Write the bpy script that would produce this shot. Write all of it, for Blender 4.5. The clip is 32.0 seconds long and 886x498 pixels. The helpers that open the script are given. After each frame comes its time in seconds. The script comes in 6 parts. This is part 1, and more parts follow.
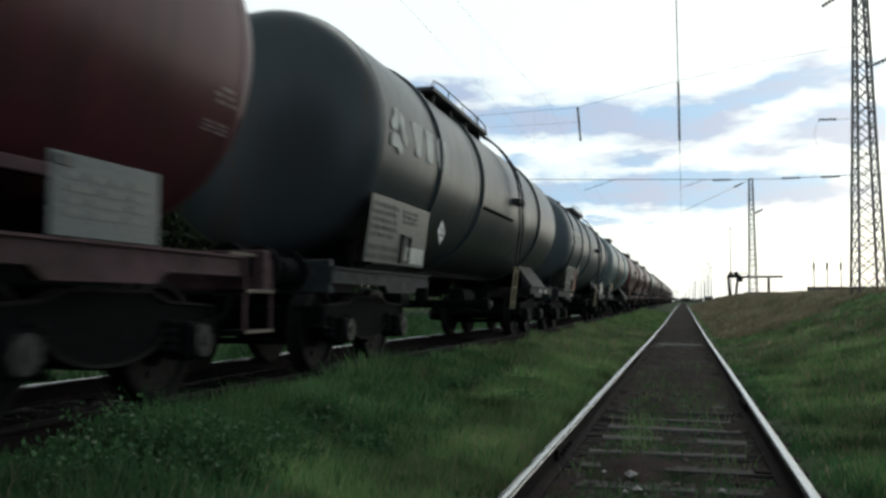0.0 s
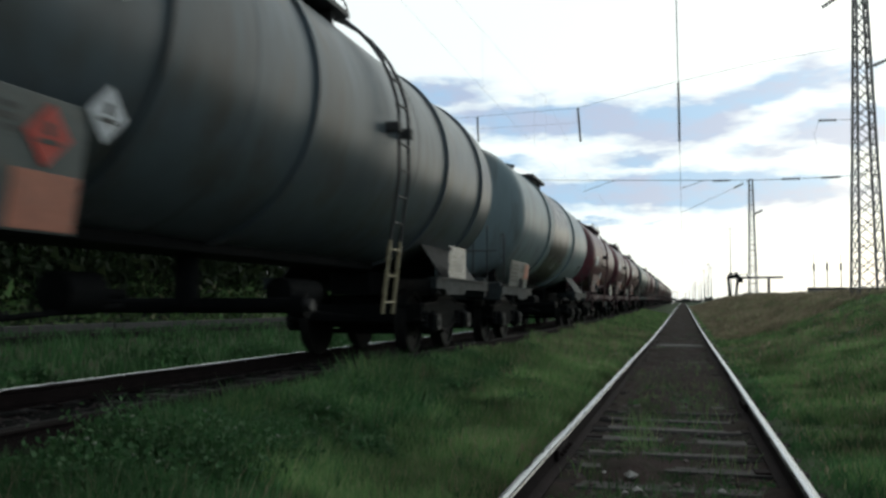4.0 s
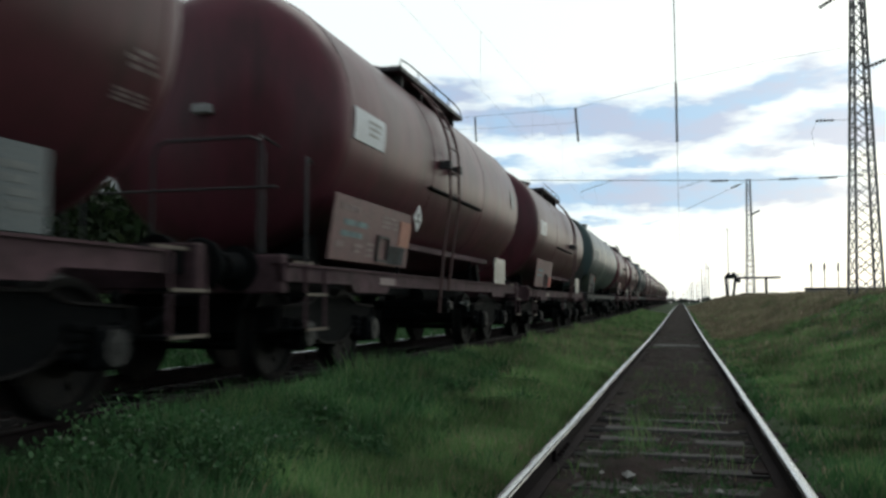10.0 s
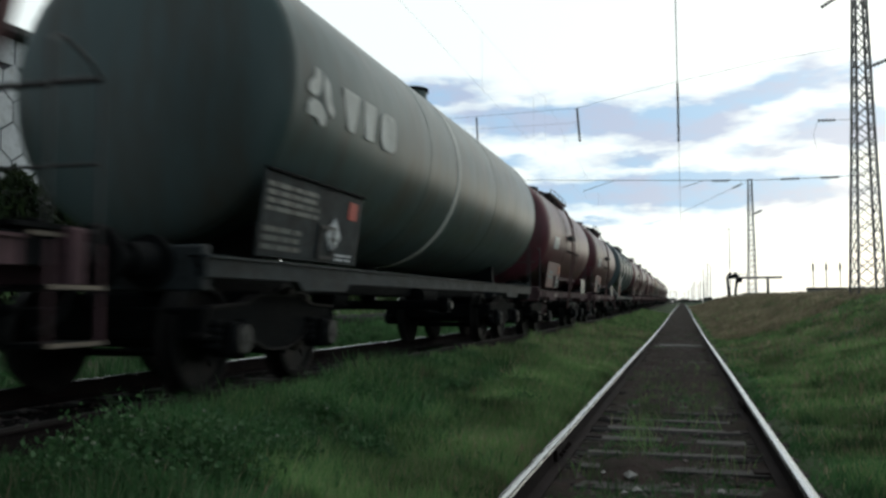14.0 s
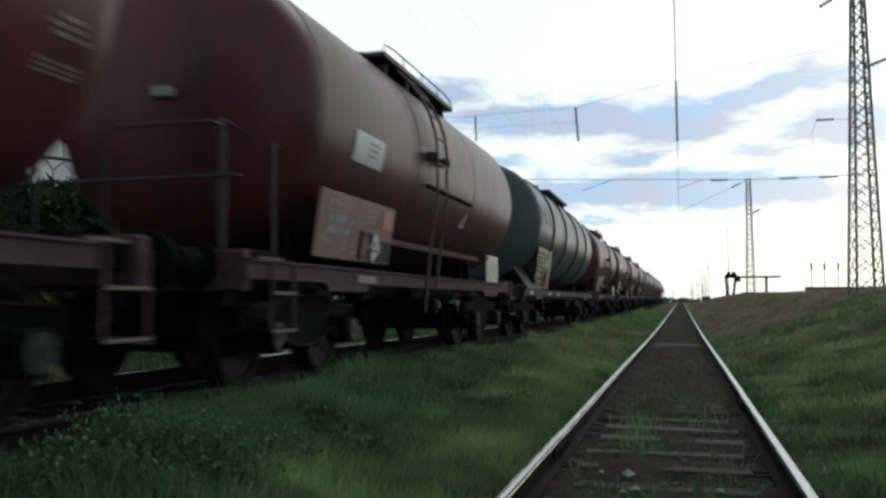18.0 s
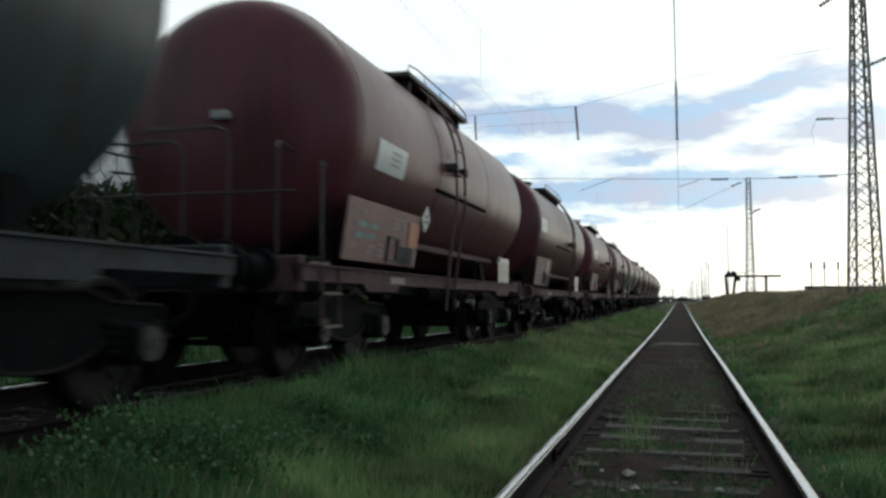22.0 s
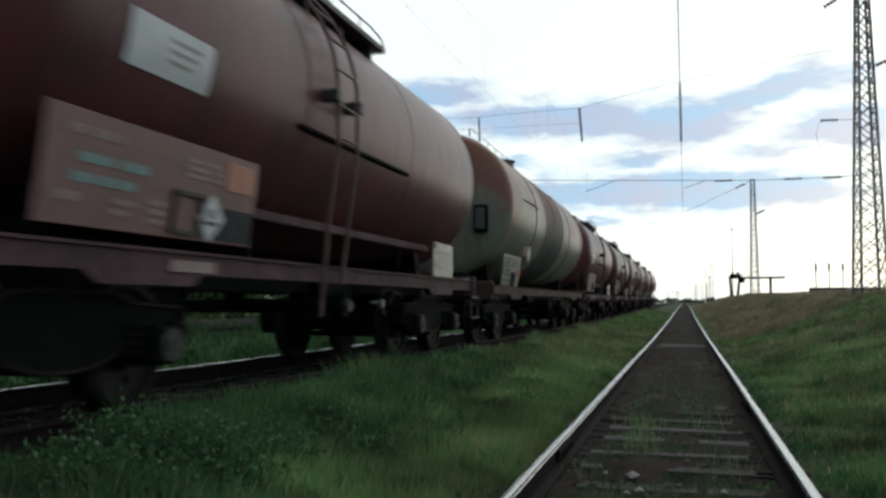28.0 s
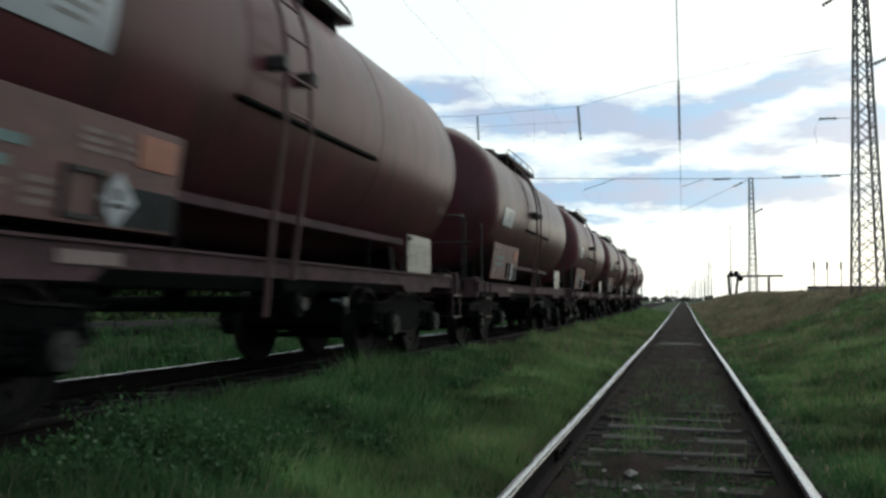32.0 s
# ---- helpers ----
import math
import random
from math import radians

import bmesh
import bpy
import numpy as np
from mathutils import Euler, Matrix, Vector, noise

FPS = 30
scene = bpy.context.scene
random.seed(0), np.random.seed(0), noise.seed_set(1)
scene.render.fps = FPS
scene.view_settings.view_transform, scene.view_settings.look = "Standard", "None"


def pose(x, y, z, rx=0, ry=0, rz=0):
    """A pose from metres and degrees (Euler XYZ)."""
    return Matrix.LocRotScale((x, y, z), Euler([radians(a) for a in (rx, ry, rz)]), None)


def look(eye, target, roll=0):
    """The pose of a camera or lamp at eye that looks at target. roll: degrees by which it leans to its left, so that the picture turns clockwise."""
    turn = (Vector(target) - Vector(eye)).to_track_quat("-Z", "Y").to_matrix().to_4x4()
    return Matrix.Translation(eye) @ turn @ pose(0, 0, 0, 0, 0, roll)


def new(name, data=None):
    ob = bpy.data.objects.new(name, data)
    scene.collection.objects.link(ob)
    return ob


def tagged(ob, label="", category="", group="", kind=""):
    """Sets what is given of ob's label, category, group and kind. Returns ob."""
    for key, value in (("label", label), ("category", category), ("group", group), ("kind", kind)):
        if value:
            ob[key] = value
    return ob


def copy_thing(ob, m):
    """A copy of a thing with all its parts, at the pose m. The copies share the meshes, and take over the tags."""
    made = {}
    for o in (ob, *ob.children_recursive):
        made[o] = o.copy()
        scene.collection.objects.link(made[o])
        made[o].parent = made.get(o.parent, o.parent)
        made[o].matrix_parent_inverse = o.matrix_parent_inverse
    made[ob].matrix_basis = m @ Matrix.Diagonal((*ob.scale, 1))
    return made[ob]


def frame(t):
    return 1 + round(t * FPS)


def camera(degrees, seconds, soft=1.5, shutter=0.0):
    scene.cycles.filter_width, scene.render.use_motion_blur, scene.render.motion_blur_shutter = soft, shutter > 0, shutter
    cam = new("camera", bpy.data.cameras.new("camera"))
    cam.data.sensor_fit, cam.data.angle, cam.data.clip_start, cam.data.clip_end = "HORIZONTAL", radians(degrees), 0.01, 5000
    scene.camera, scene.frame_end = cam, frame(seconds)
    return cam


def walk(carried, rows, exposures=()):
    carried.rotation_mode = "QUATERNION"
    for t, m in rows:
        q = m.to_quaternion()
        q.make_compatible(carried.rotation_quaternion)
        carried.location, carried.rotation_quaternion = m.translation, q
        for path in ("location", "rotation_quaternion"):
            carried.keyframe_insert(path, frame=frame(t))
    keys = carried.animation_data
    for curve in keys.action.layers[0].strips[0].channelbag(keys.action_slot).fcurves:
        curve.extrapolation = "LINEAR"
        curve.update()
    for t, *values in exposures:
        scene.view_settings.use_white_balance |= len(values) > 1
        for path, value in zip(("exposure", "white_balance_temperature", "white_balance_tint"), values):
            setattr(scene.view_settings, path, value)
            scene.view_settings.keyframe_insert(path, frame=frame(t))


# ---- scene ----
# camera: low down between the rails of a siding, looking along the line, a little to the left
FOCAL = 1510.0
EYE = Vector((0.135, 0.0, 0.975))
cam = camera(54.87, 32.0, soft=2.8, shutter=0.6)


def view(dx, dy):
    """The camera's pose; dx, dy: small turns to the left and upwards, in 1/1510 of a radian."""
    pitch = math.atan((93.0 + dy) / FOCAL)
    yaw = math.atan((422.5 + dx) * math.cos(pitch) / FOCAL)
    return Matrix.Translation(EYE) @ Matrix.Rotation(yaw, 4, "Z") @ Matrix.Rotation(math.pi / 2 + pitch, 4, "X")


# the camera stands still but for the tremble of the ground and the wind
walk(cam, [
    (0, view(2.8, 0.1)), (0.5, view(1.5, 0.0)), (1, view(3.0, 1.5)), (1.5, view(3.0, 0.1)),
    (2, view(1.8, -0.1)), (2.5, view(1.3, -0.2)), (3, view(1.4, 0.1)), (3.5, view(2.7, 1.3)),
    (5.5, view(3.1, 1.4)), (6, view(3.0, 0.0)), (6.5, view(1.5, 0.0)), (7, view(3.0, 0.0)),
    (7.5, view(3.0, 0.0)), (8, view(1.4, 0.2)), (8.5, view(1.4, 1.5)), (9, view(0.0, 0.0)),
    (9.5, view(0.0, -0.1)), (10, view(-1.4, 1.5)), (10.5, view(1.4, 0.2)), (11, view(1.5, 1.4)),
    (11.5, view(1.5, 1.4)), (12, view(-0.1, 1.5)), (12.5, view(-0.1, 1.6)), (13, view(1.2, 1.5)),
    (13.5, view(-0.1, 3.0)), (14, view(1.5, 1.4)), (14.5, view(2.6, -1.1)), (16.5, view(-0.4, -0.1)),
    (17, view(-1.3, -0.3)), (17.5, view(-1.5, 0.0)), (18, view(-1.2, 0.2)), (18.5, view(-1.4, 0.0)),
    (19, view(0.0, -0.1)), (19.5, view(0.0, -2.1)), (20, view(-1.3, 0.0)), (20.5, view(-1.3, -1.5)),
    (21, view(-0.1, 0.0)), (21.5, view(-1.6, -0.1)), (22, view(-1.5, -1.2)), (22.5, view(-1.5, -2.9)),
    (23, view(-3.1, -0.1)), (23.5, view(1.6, -1.7)), (24, view(0.3, 0.0)), (24.5, view(4.3, 0.0)),
    (25, view(3.3, 0.0)), (25.5, view(3.0, 1.3)), (27.5, view(2.8, 3.1)), (28, view(5.9, 1.6)),
    (28.5, view(2.7, 1.9)), (29, view(1.8, -0.3)), (29.5, view(1.4, 1.3)), (30, view(1.6, 1.4)),
    (30.5, view(4.3, 0.0)), (31, view(0.0, 0.3)), (31.5, view(1.4, 0.0)), (32, view(3.0, -1.3)),
], exposures=((0, 0.0, 6150, 1.2), (32, 0.0, 6150, 1.2)))

# ---- how the train runs: speed in m/s at given seconds, and the way that it has gone ----
SPEED_T = (0.0, 4.0, 8.0, 12.0, 16.0, 20.0, 24.0, 28.0, 32.0)
SPEED_V = (5.747, 6.033, 6.309, 6.557, 6.673, 6.866, 6.959, 7.016, 7.048)
TRAIN_X, TRAIN_Z = -4.5, 0.228


def gone(t):
    total = 0.04
    for (ta, va), (tb, vb) in zip(zip(SPEED_T, SPEED_V), zip(SPEED_T[1:], SPEED_V[1:])):
        if t <= ta:
            break
        u = min(t, tb) - ta
        total += va * u + 0.5 * (vb - va) / (tb - ta) * u * u
    return total


# ---- light: an overcast evening sky ----
world = bpy.data.worlds.new("evening_sky")
scene.world = world
world.use_nodes = True
nt = world.node_tree
nt.nodes.clear()
w_out = nt.nodes.new("ShaderNodeOutputWorld")
w_bg = nt.nodes.new("ShaderNodeBackground")
w_sky = nt.nodes.new("ShaderNodeTexSky")
w_sky.sky_type, w_sky.sun_disc = "NISHITA", False
w_sky.sun_elevation, w_sky.sun_rotation = radians(14), radians(20)
w_sky.dust_density, w_sky.ozone_density = 2.0, 2.0
w_co = nt.nodes.new("ShaderNodeTexCoord")
w_sep = nt.nodes.new("ShaderNodeSeparateXYZ")
nt.links.new(w_co.outputs["Generated"], w_sep.inputs[0])


def w_math(op, a, b=None):
    n = nt.nodes.new("ShaderNodeMath")
    n.operation = op
    for i, s in enumerate((a, b)):
        if s is None:
            continue
        if isinstance(s, (int, float)):
            n.inputs[i].default_value = s
        else:
            nt.links.new(s, n.inputs[i])
    return n.outputs[0]


# an overcast sky, brightest towards the evening sun ahead, with bluish cloud bands low down
def w_ramp(x, stops):
    n = nt.nodes.new("ShaderNodeValToRGB")
    n.color_ramp.interpolation = "EASE"
    els = n.color_ramp.elements
    els[0].position, els[1].position = stops[0][0], stops[-1][0]
    els[0].color, els[-1].color = (*(stops[0][1],) * 3, 1), (*(stops[-1][1],) * 3, 1)
    for pos, v in stops[1:-1]:
        els.new(pos).color = (v, v, v, 1)
    nt.links.new(x, n.inputs[0])
    return n.outputs[0]


def w_noise(sx, sz, seed, detail):
    c = nt.nodes.new("ShaderNodeCombineXYZ")
    nt.links.new(w_math("MULTIPLY", w_sep.outputs["X"], sx), c.inputs[0])
    nt.links.new(w_math("MULTIPLY", w_sep.outputs["Z"], sz), c.inputs[1])
    nt.links.new(w_math("ADD", w_math("MULTIPLY", w_sep.outputs["Y"], 1.5), seed), c.inputs[2])
    n = nt.nodes.new("ShaderNodeTexNoise")
    n.inputs["Scale"].default_value, n.inputs["Detail"].default_value, n.inputs["Roughness"].default_value = 1.0, detail, 0.6
    nt.links.new(c.outputs[0], n.inputs["Vector"])
    return n.outputs["Fac"]


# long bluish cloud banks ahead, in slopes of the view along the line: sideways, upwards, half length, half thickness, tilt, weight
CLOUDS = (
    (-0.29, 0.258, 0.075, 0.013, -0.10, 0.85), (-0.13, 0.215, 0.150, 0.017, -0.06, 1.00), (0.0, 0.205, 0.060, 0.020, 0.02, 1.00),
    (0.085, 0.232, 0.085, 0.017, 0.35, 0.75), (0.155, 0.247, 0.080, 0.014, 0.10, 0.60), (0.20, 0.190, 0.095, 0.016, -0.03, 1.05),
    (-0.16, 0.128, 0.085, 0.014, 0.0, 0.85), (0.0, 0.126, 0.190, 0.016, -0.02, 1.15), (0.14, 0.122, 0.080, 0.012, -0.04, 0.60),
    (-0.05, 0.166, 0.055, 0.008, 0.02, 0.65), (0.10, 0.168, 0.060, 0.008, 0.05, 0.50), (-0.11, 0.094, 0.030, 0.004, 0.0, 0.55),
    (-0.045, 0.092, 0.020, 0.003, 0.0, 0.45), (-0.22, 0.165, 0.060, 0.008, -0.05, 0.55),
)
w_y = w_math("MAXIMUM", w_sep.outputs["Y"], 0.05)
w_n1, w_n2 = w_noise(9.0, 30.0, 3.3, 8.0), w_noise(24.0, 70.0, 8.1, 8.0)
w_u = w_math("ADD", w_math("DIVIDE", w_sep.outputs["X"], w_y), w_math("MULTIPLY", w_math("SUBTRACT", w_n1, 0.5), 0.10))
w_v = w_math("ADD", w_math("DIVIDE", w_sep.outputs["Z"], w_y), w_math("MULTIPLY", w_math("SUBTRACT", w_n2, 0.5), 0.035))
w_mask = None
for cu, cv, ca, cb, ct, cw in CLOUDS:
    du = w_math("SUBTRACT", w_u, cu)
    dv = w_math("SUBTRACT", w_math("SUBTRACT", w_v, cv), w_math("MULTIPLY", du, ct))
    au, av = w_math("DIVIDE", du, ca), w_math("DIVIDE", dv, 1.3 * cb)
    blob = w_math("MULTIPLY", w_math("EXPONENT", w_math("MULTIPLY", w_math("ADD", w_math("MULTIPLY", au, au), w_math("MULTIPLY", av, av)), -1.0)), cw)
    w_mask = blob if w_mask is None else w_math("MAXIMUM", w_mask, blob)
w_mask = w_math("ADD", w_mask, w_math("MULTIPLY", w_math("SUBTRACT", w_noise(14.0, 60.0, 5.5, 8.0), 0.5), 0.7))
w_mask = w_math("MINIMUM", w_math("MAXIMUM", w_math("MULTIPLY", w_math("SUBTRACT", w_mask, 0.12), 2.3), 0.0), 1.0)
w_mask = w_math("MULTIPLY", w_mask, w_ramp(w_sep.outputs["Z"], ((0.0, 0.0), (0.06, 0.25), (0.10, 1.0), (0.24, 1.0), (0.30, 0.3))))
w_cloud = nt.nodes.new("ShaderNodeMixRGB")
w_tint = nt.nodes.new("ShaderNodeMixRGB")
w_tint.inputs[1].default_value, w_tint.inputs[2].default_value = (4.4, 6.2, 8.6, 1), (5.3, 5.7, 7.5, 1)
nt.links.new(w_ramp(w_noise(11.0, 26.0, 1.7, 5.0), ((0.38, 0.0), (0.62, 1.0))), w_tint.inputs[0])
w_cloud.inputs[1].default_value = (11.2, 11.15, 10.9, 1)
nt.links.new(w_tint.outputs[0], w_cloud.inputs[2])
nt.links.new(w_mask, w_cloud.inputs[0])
# the light falls off away from the bright quarter of the sky
w_dir = nt.nodes.new("ShaderNodeVectorMath")
w_dir.operation = "DOT_PRODUCT"
w_dir.inputs[1].default_value = (-0.05, 0.93, 0.36)
nt.links.new(w_co.outputs["Generated"], w_dir.inputs[0])
w_fall = nt.nodes.new("ShaderNodeMapRange")
w_fall.interpolation_type = "SMOOTHSTEP"
for i, v in enumerate((0.1, 0.84, 0.0, 1.0)):
    w_fall.inputs[i + 1].default_value = v
nt.links.new(w_dir.outputs["Value"], w_fall.inputs[0])
w_lit = nt.nodes.new("ShaderNodeMixRGB")
w_lit.blend_type = "MULTIPLY"
w_lit.inputs[0].default_value = 1.0
w_shade = nt.nodes.new("ShaderNodeMixRGB")
w_shade.inputs[1].default_value, w_shade.inputs[2].default_value = (0.5, 0.545, 0.6, 1), (1, 1, 1, 1)
nt.links.new(w_fall.outputs[0], w_shade.inputs[0])
w_high = nt.nodes.new("ShaderNodeMixRGB")
w_high.blend_type = "MULTIPLY"
w_high.inputs[0].default_value = 1.0
nt.links.new(w_shade.outputs[0], w_high.inputs[1])
nt.links.new(w_ramp(w_sep.outputs["Z"], ((0.0, 1.0), (0.38, 1.0), (0.6, 0.68), (1.0, 0.62))), w_high.inputs[2])
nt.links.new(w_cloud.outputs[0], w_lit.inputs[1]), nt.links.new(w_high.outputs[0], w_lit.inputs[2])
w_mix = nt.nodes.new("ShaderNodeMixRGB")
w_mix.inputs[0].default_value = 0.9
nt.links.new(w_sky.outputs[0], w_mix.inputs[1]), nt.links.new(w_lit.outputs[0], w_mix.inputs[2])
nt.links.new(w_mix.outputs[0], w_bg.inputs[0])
w_bg.inputs[1].default_value = 0.1
nt.links.new(w_bg.outputs[0], w_out.inputs[0])

sun_data = bpy.data.lights.new("sun", "SUN")
sun_data.energy, sun_data.angle, sun_data.color = 0.7, radians(35), (1.0, 0.96, 0.9)
sun = new("sun", sun_data)
sun.matrix_world = look((0, 0, 30), (-2, -10, 14))


# ---- materials ----
def material(name, col, col2=None, rough=0.6, metal=0.0, scale=3.0, stretch=(1, 1, 1), bump=0.0, bump_scale=40.0, dirt=None, dirt_amount=0.5,
             spec=0.5, vary=0.0, coord="Object", detail=6.0, fleck=2.5, spread=(0.1, 0.15)):
    """A weathered surface: two colours mixed by a large and a fine noise, dirt on top, bump, and a spread between objects."""
    m = bpy.data.materials.new(name)
    m.use_nodes = True
    t = m.node_tree
    b = t.nodes["Principled BSDF"]
    b.inputs["Roughness"].default_value, b.inputs["Metallic"].default_value = rough, metal
    b.inputs["Specular IOR Level"].default_value = spec
    co = t.nodes.new("ShaderNodeTexCoord")
    mp = t.nodes.new("ShaderNodeMapping")
    mp.inputs["Scale"].default_value = stretch
    t.links.new(co.outputs[coord], mp.inputs[0])
    src = mp.outputs[0]
    info = t.nodes.new("ShaderNodeObjectInfo")
    off = t.nodes.new("ShaderNodeVectorMath")
    off.operation = "MULTIPLY_ADD"
    off.inputs[1].default_value = (37.0, 37.0, 37.0)
    t.links.new(info.outputs["Random"], off.inputs[0]), t.links.new(src, off.inputs[2])
    src = off.outputs[0]

    def tex(s, d, r=0.6):
        n = t.nodes.new("ShaderNodeTexNoise")
        n.inputs["Scale"].default_value, n.inputs["Detail"].default_value, n.inputs["Roughness"].default_value = s, d, r
        t.links.new(src, n.inputs["Vector"])
        return n.outputs["Fac"]

    def ramp(f, a, bb):
        n = t.nodes.new("ShaderNodeMapRange")
        n.inputs[1].default_value, n.inputs[2].default_value = a, bb
        t.links.new(f, n.inputs[0])
        return n.outputs[0]

    def mix(f, a, bb):
        n = t.nodes.new("ShaderNodeMixRGB")
        for i, s in enumerate((f, a, bb)):
            if hasattr(s, "links"):
                t.links.new(s, n.inputs[i])
            elif i == 0:
                n.inputs[0].default_value = s
            else:
                n.inputs[i].default_value = (*s, 1)
        return n.outputs[0]

    c2 = col2 or tuple(0.7 * c for c in col)
    big = ramp(tex(scale, detail), 0.35, 0.68)
    c = mix(big, col, c2)
    fine = ramp(tex(scale * 9, 4.0), 0.3, 0.75)
    c = mix(ramp(fine, 0.0, fleck), c, tuple(0.55 * x for x in c2))
    if dirt:
        d = ramp(tex(scale * 2.3, 8.0, 0.7), 0.62 - 0.25 * dirt_amount, 0.75)
        c = mix(d, c, dirt)
    if vary:
        hsv = t.nodes.new("ShaderNodeHueSaturation")
        vv = t.nodes.new("ShaderNodeMapRange")
        vv.inputs[3].default_value, vv.inputs[4].default_value = 1 - vary, 1 + vary
        t.links.new(info.outputs["Random"], vv.inputs[0]), t.links.new(vv.outputs[0], hsv.inputs["Value"])
        t.links.new(c, hsv.inputs["Color"])
        c = hsv.outputs[0]
    t.links.new(c, b.inputs["Base Color"])
    rr = t.nodes.new("ShaderNodeMapRange")
    rr.inputs[3].default_value, rr.inputs[4].default_value = max(0.03, rough - spread[0]), min(1.0, rough + spread[1])
    t.links.new(fine, rr.inputs[0]), t.links.new(rr.outputs[0], b.inputs["Roughness"])
    if bump:
        bn = t.nodes.new("ShaderNodeBump")
        bn.inputs["Strength"].default_value, bn.inputs["Distance"].default_value = bump, 0.02
        t.links.new(tex(bump_scale, 5.0), bn.inputs["Height"])
        t.links.new(bn.outputs[0], b.inputs["Normal"])
    return m


def rust_stained(m, z0, z1):
    """Rust-brown blotches over the upper part of a paint, with a ragged lower edge."""
    t = m.node_tree
    b = t.nodes["Principled BSDF"]
    old = b.inputs["Base Color"].links[0].from_socket
    co = t.nodes.new("ShaderNodeTexCoord")
    sep = t.nodes.new("ShaderNodeSeparateXYZ")
    t.links.new(co.outputs["Object"], sep.inputs[0])
    n = t.nodes.new("ShaderNodeTexNoise")
    n.inputs["Scale"].default_value, n.inputs["Detail"].default_value, n.inputs["Roughness"].default_value = 0.55, 9.0, 0.68
    t.links.new(co.outputs["Object"], n.inputs["Vector"])
    add = t.nodes.new("ShaderNodeMath")
    add.operation = "MULTIPLY_ADD"
    add.inputs[1].default_value = 4.5
    t.links.new(n.outputs["Fac"], add.inputs[0]), t.links.new(sep.outputs["Z"], add.inputs[2])
    mr = t.nodes.new("ShaderNodeMapRange")
    mr.interpolation_type = "SMOOTHSTEP"
    mr.inputs[1].default_value, mr.inputs[2].default_value, mr.inputs[4].default_value = z0 + 2.25, z1 + 2.25, 0.85
    t.links.new(add.outputs[0], mr.inputs[0])
    mx = t.nodes.new("ShaderNodeMixRGB")
    mx.inputs[2].default_value = (0.2, 0.078, 0.058, 1)
    t.links.new(mr.outputs[0], mx.inputs[0]), t.links.new(old, mx.inputs[1]), t.links.new(mx.outputs[0], b.inputs["Base Color"])


STREAK = (1.0, 1.0, 0.22)
RED = material("red_oxide_paint", (0.125, 0.036, 0.047), (0.095, 0.029, 0.038), 0.33, scale=0.8, stretch=STREAK, dirt=(0.04, 0.026, 0.024), dirt_amount=0.7, bump=0.025, bump_scale=3, spec=0.22, vary=0.15, fleck=6.0, spread=(0.02, 0.06))
BLACK = material("black_tar_paint", (0.058, 0.07, 0.079), (0.04, 0.049, 0.055), 0.33, scale=0.8, stretch=STREAK, dirt=(0.07, 0.05, 0.035), dirt_amount=0.4, bump=0.025, bump_scale=3, spec=0.35, fleck=6.0, spread=(0.02, 0.06))
SLATE = material("slate_grey_paint", (0.1, 0.122, 0.138), (0.074, 0.09, 0.102), 0.33, scale=0.7, stretch=STREAK, dirt=(0.06, 0.045, 0.03), dirt_amount=0.6, bump=0.025, bump_scale=3, spec=0.3, fleck=6.0, spread=(0.02, 0.06))
PALE = material("pale_blue_grey_paint", (0.22, 0.275, 0.29), (0.18, 0.225, 0.24), 0.33, scale=0.7, stretch=STREAK, dirt=(0.09, 0.07, 0.055), dirt_amount=0.55, bump=0.025, bump_scale=3, spec=0.15, fleck=6.0, spread=(0.02, 0.06))
GREEN = material("grey_green_paint", (0.082, 0.115, 0.112), (0.062, 0.088, 0.086), 0.33, scale=0.7, stretch=STREAK, dirt=(0.06, 0.045, 0.03), dirt_amount=0.7, bump=0.025, bump_scale=3, spec=0.25, fleck=6.0, spread=(0.02, 0.06))
RIBGREY = material("dirty_grey_paint", (0.086, 0.114, 0.122), (0.064, 0.084, 0.091), 0.33, scale=0.7, stretch=STREAK, dirt=(0.06, 0.05, 0.04), dirt_amount=0.6, bump=0.025, bump_scale=3, spec=0.25, fleck=6.0, spread=(0.02, 0.06))
BEIGE = material("rust_stained_beige_paint", (0.235, 0.255, 0.21), (0.18, 0.2, 0.165), 0.33, scale=0.7, stretch=STREAK, dirt=(0.15, 0.07, 0.045), dirt_amount=0.7, bump=0.025, bump_scale=3, spec=0.15, fleck=6.0, spread=(0.02, 0.06))
BROWNBAND = material("brown_band_paint", (0.03, 0.025, 0.027), (0.02, 0.018, 0.02), 0.32, spec=0.45, scale=0.9, stretch=STREAK, dirt=(0.05, 0.04, 0.03))
GREYBAND = material("dark_grey_band_paint", (0.07, 0.074, 0.072), (0.05, 0.052, 0.05), 0.6, spec=0.15, scale=0.9, stretch=STREAK, dirt=(0.05, 0.04, 0.03))
rust_stained(BEIGE, 2.3, 3.3)
rust_stained(GREYBAND, 2.4, 4.0)
WHITESTRIPE = material("faded_white_paint", (0.68, 0.68, 0.65), (0.5, 0.5, 0.47), 0.55, scale=2.0)
SOLERED = material("red_oxide_frame_paint", (0.125, 0.07, 0.08), (0.084, 0.05, 0.056), 0.7, scale=1.3, dirt=(0.035, 0.027, 0.024), dirt_amount=0.7, bump=0.15, bump_scale=25, vary=0.12, spec=0.12)
SOLEGREY = material("grey_frame_paint", (0.05, 0.058, 0.062), (0.033, 0.039, 0.042), 0.6, scale=1.3, dirt=(0.02, 0.017, 0.014), dirt_amount=0.7, bump=0.15, bump_scale=25, spec=0.1)
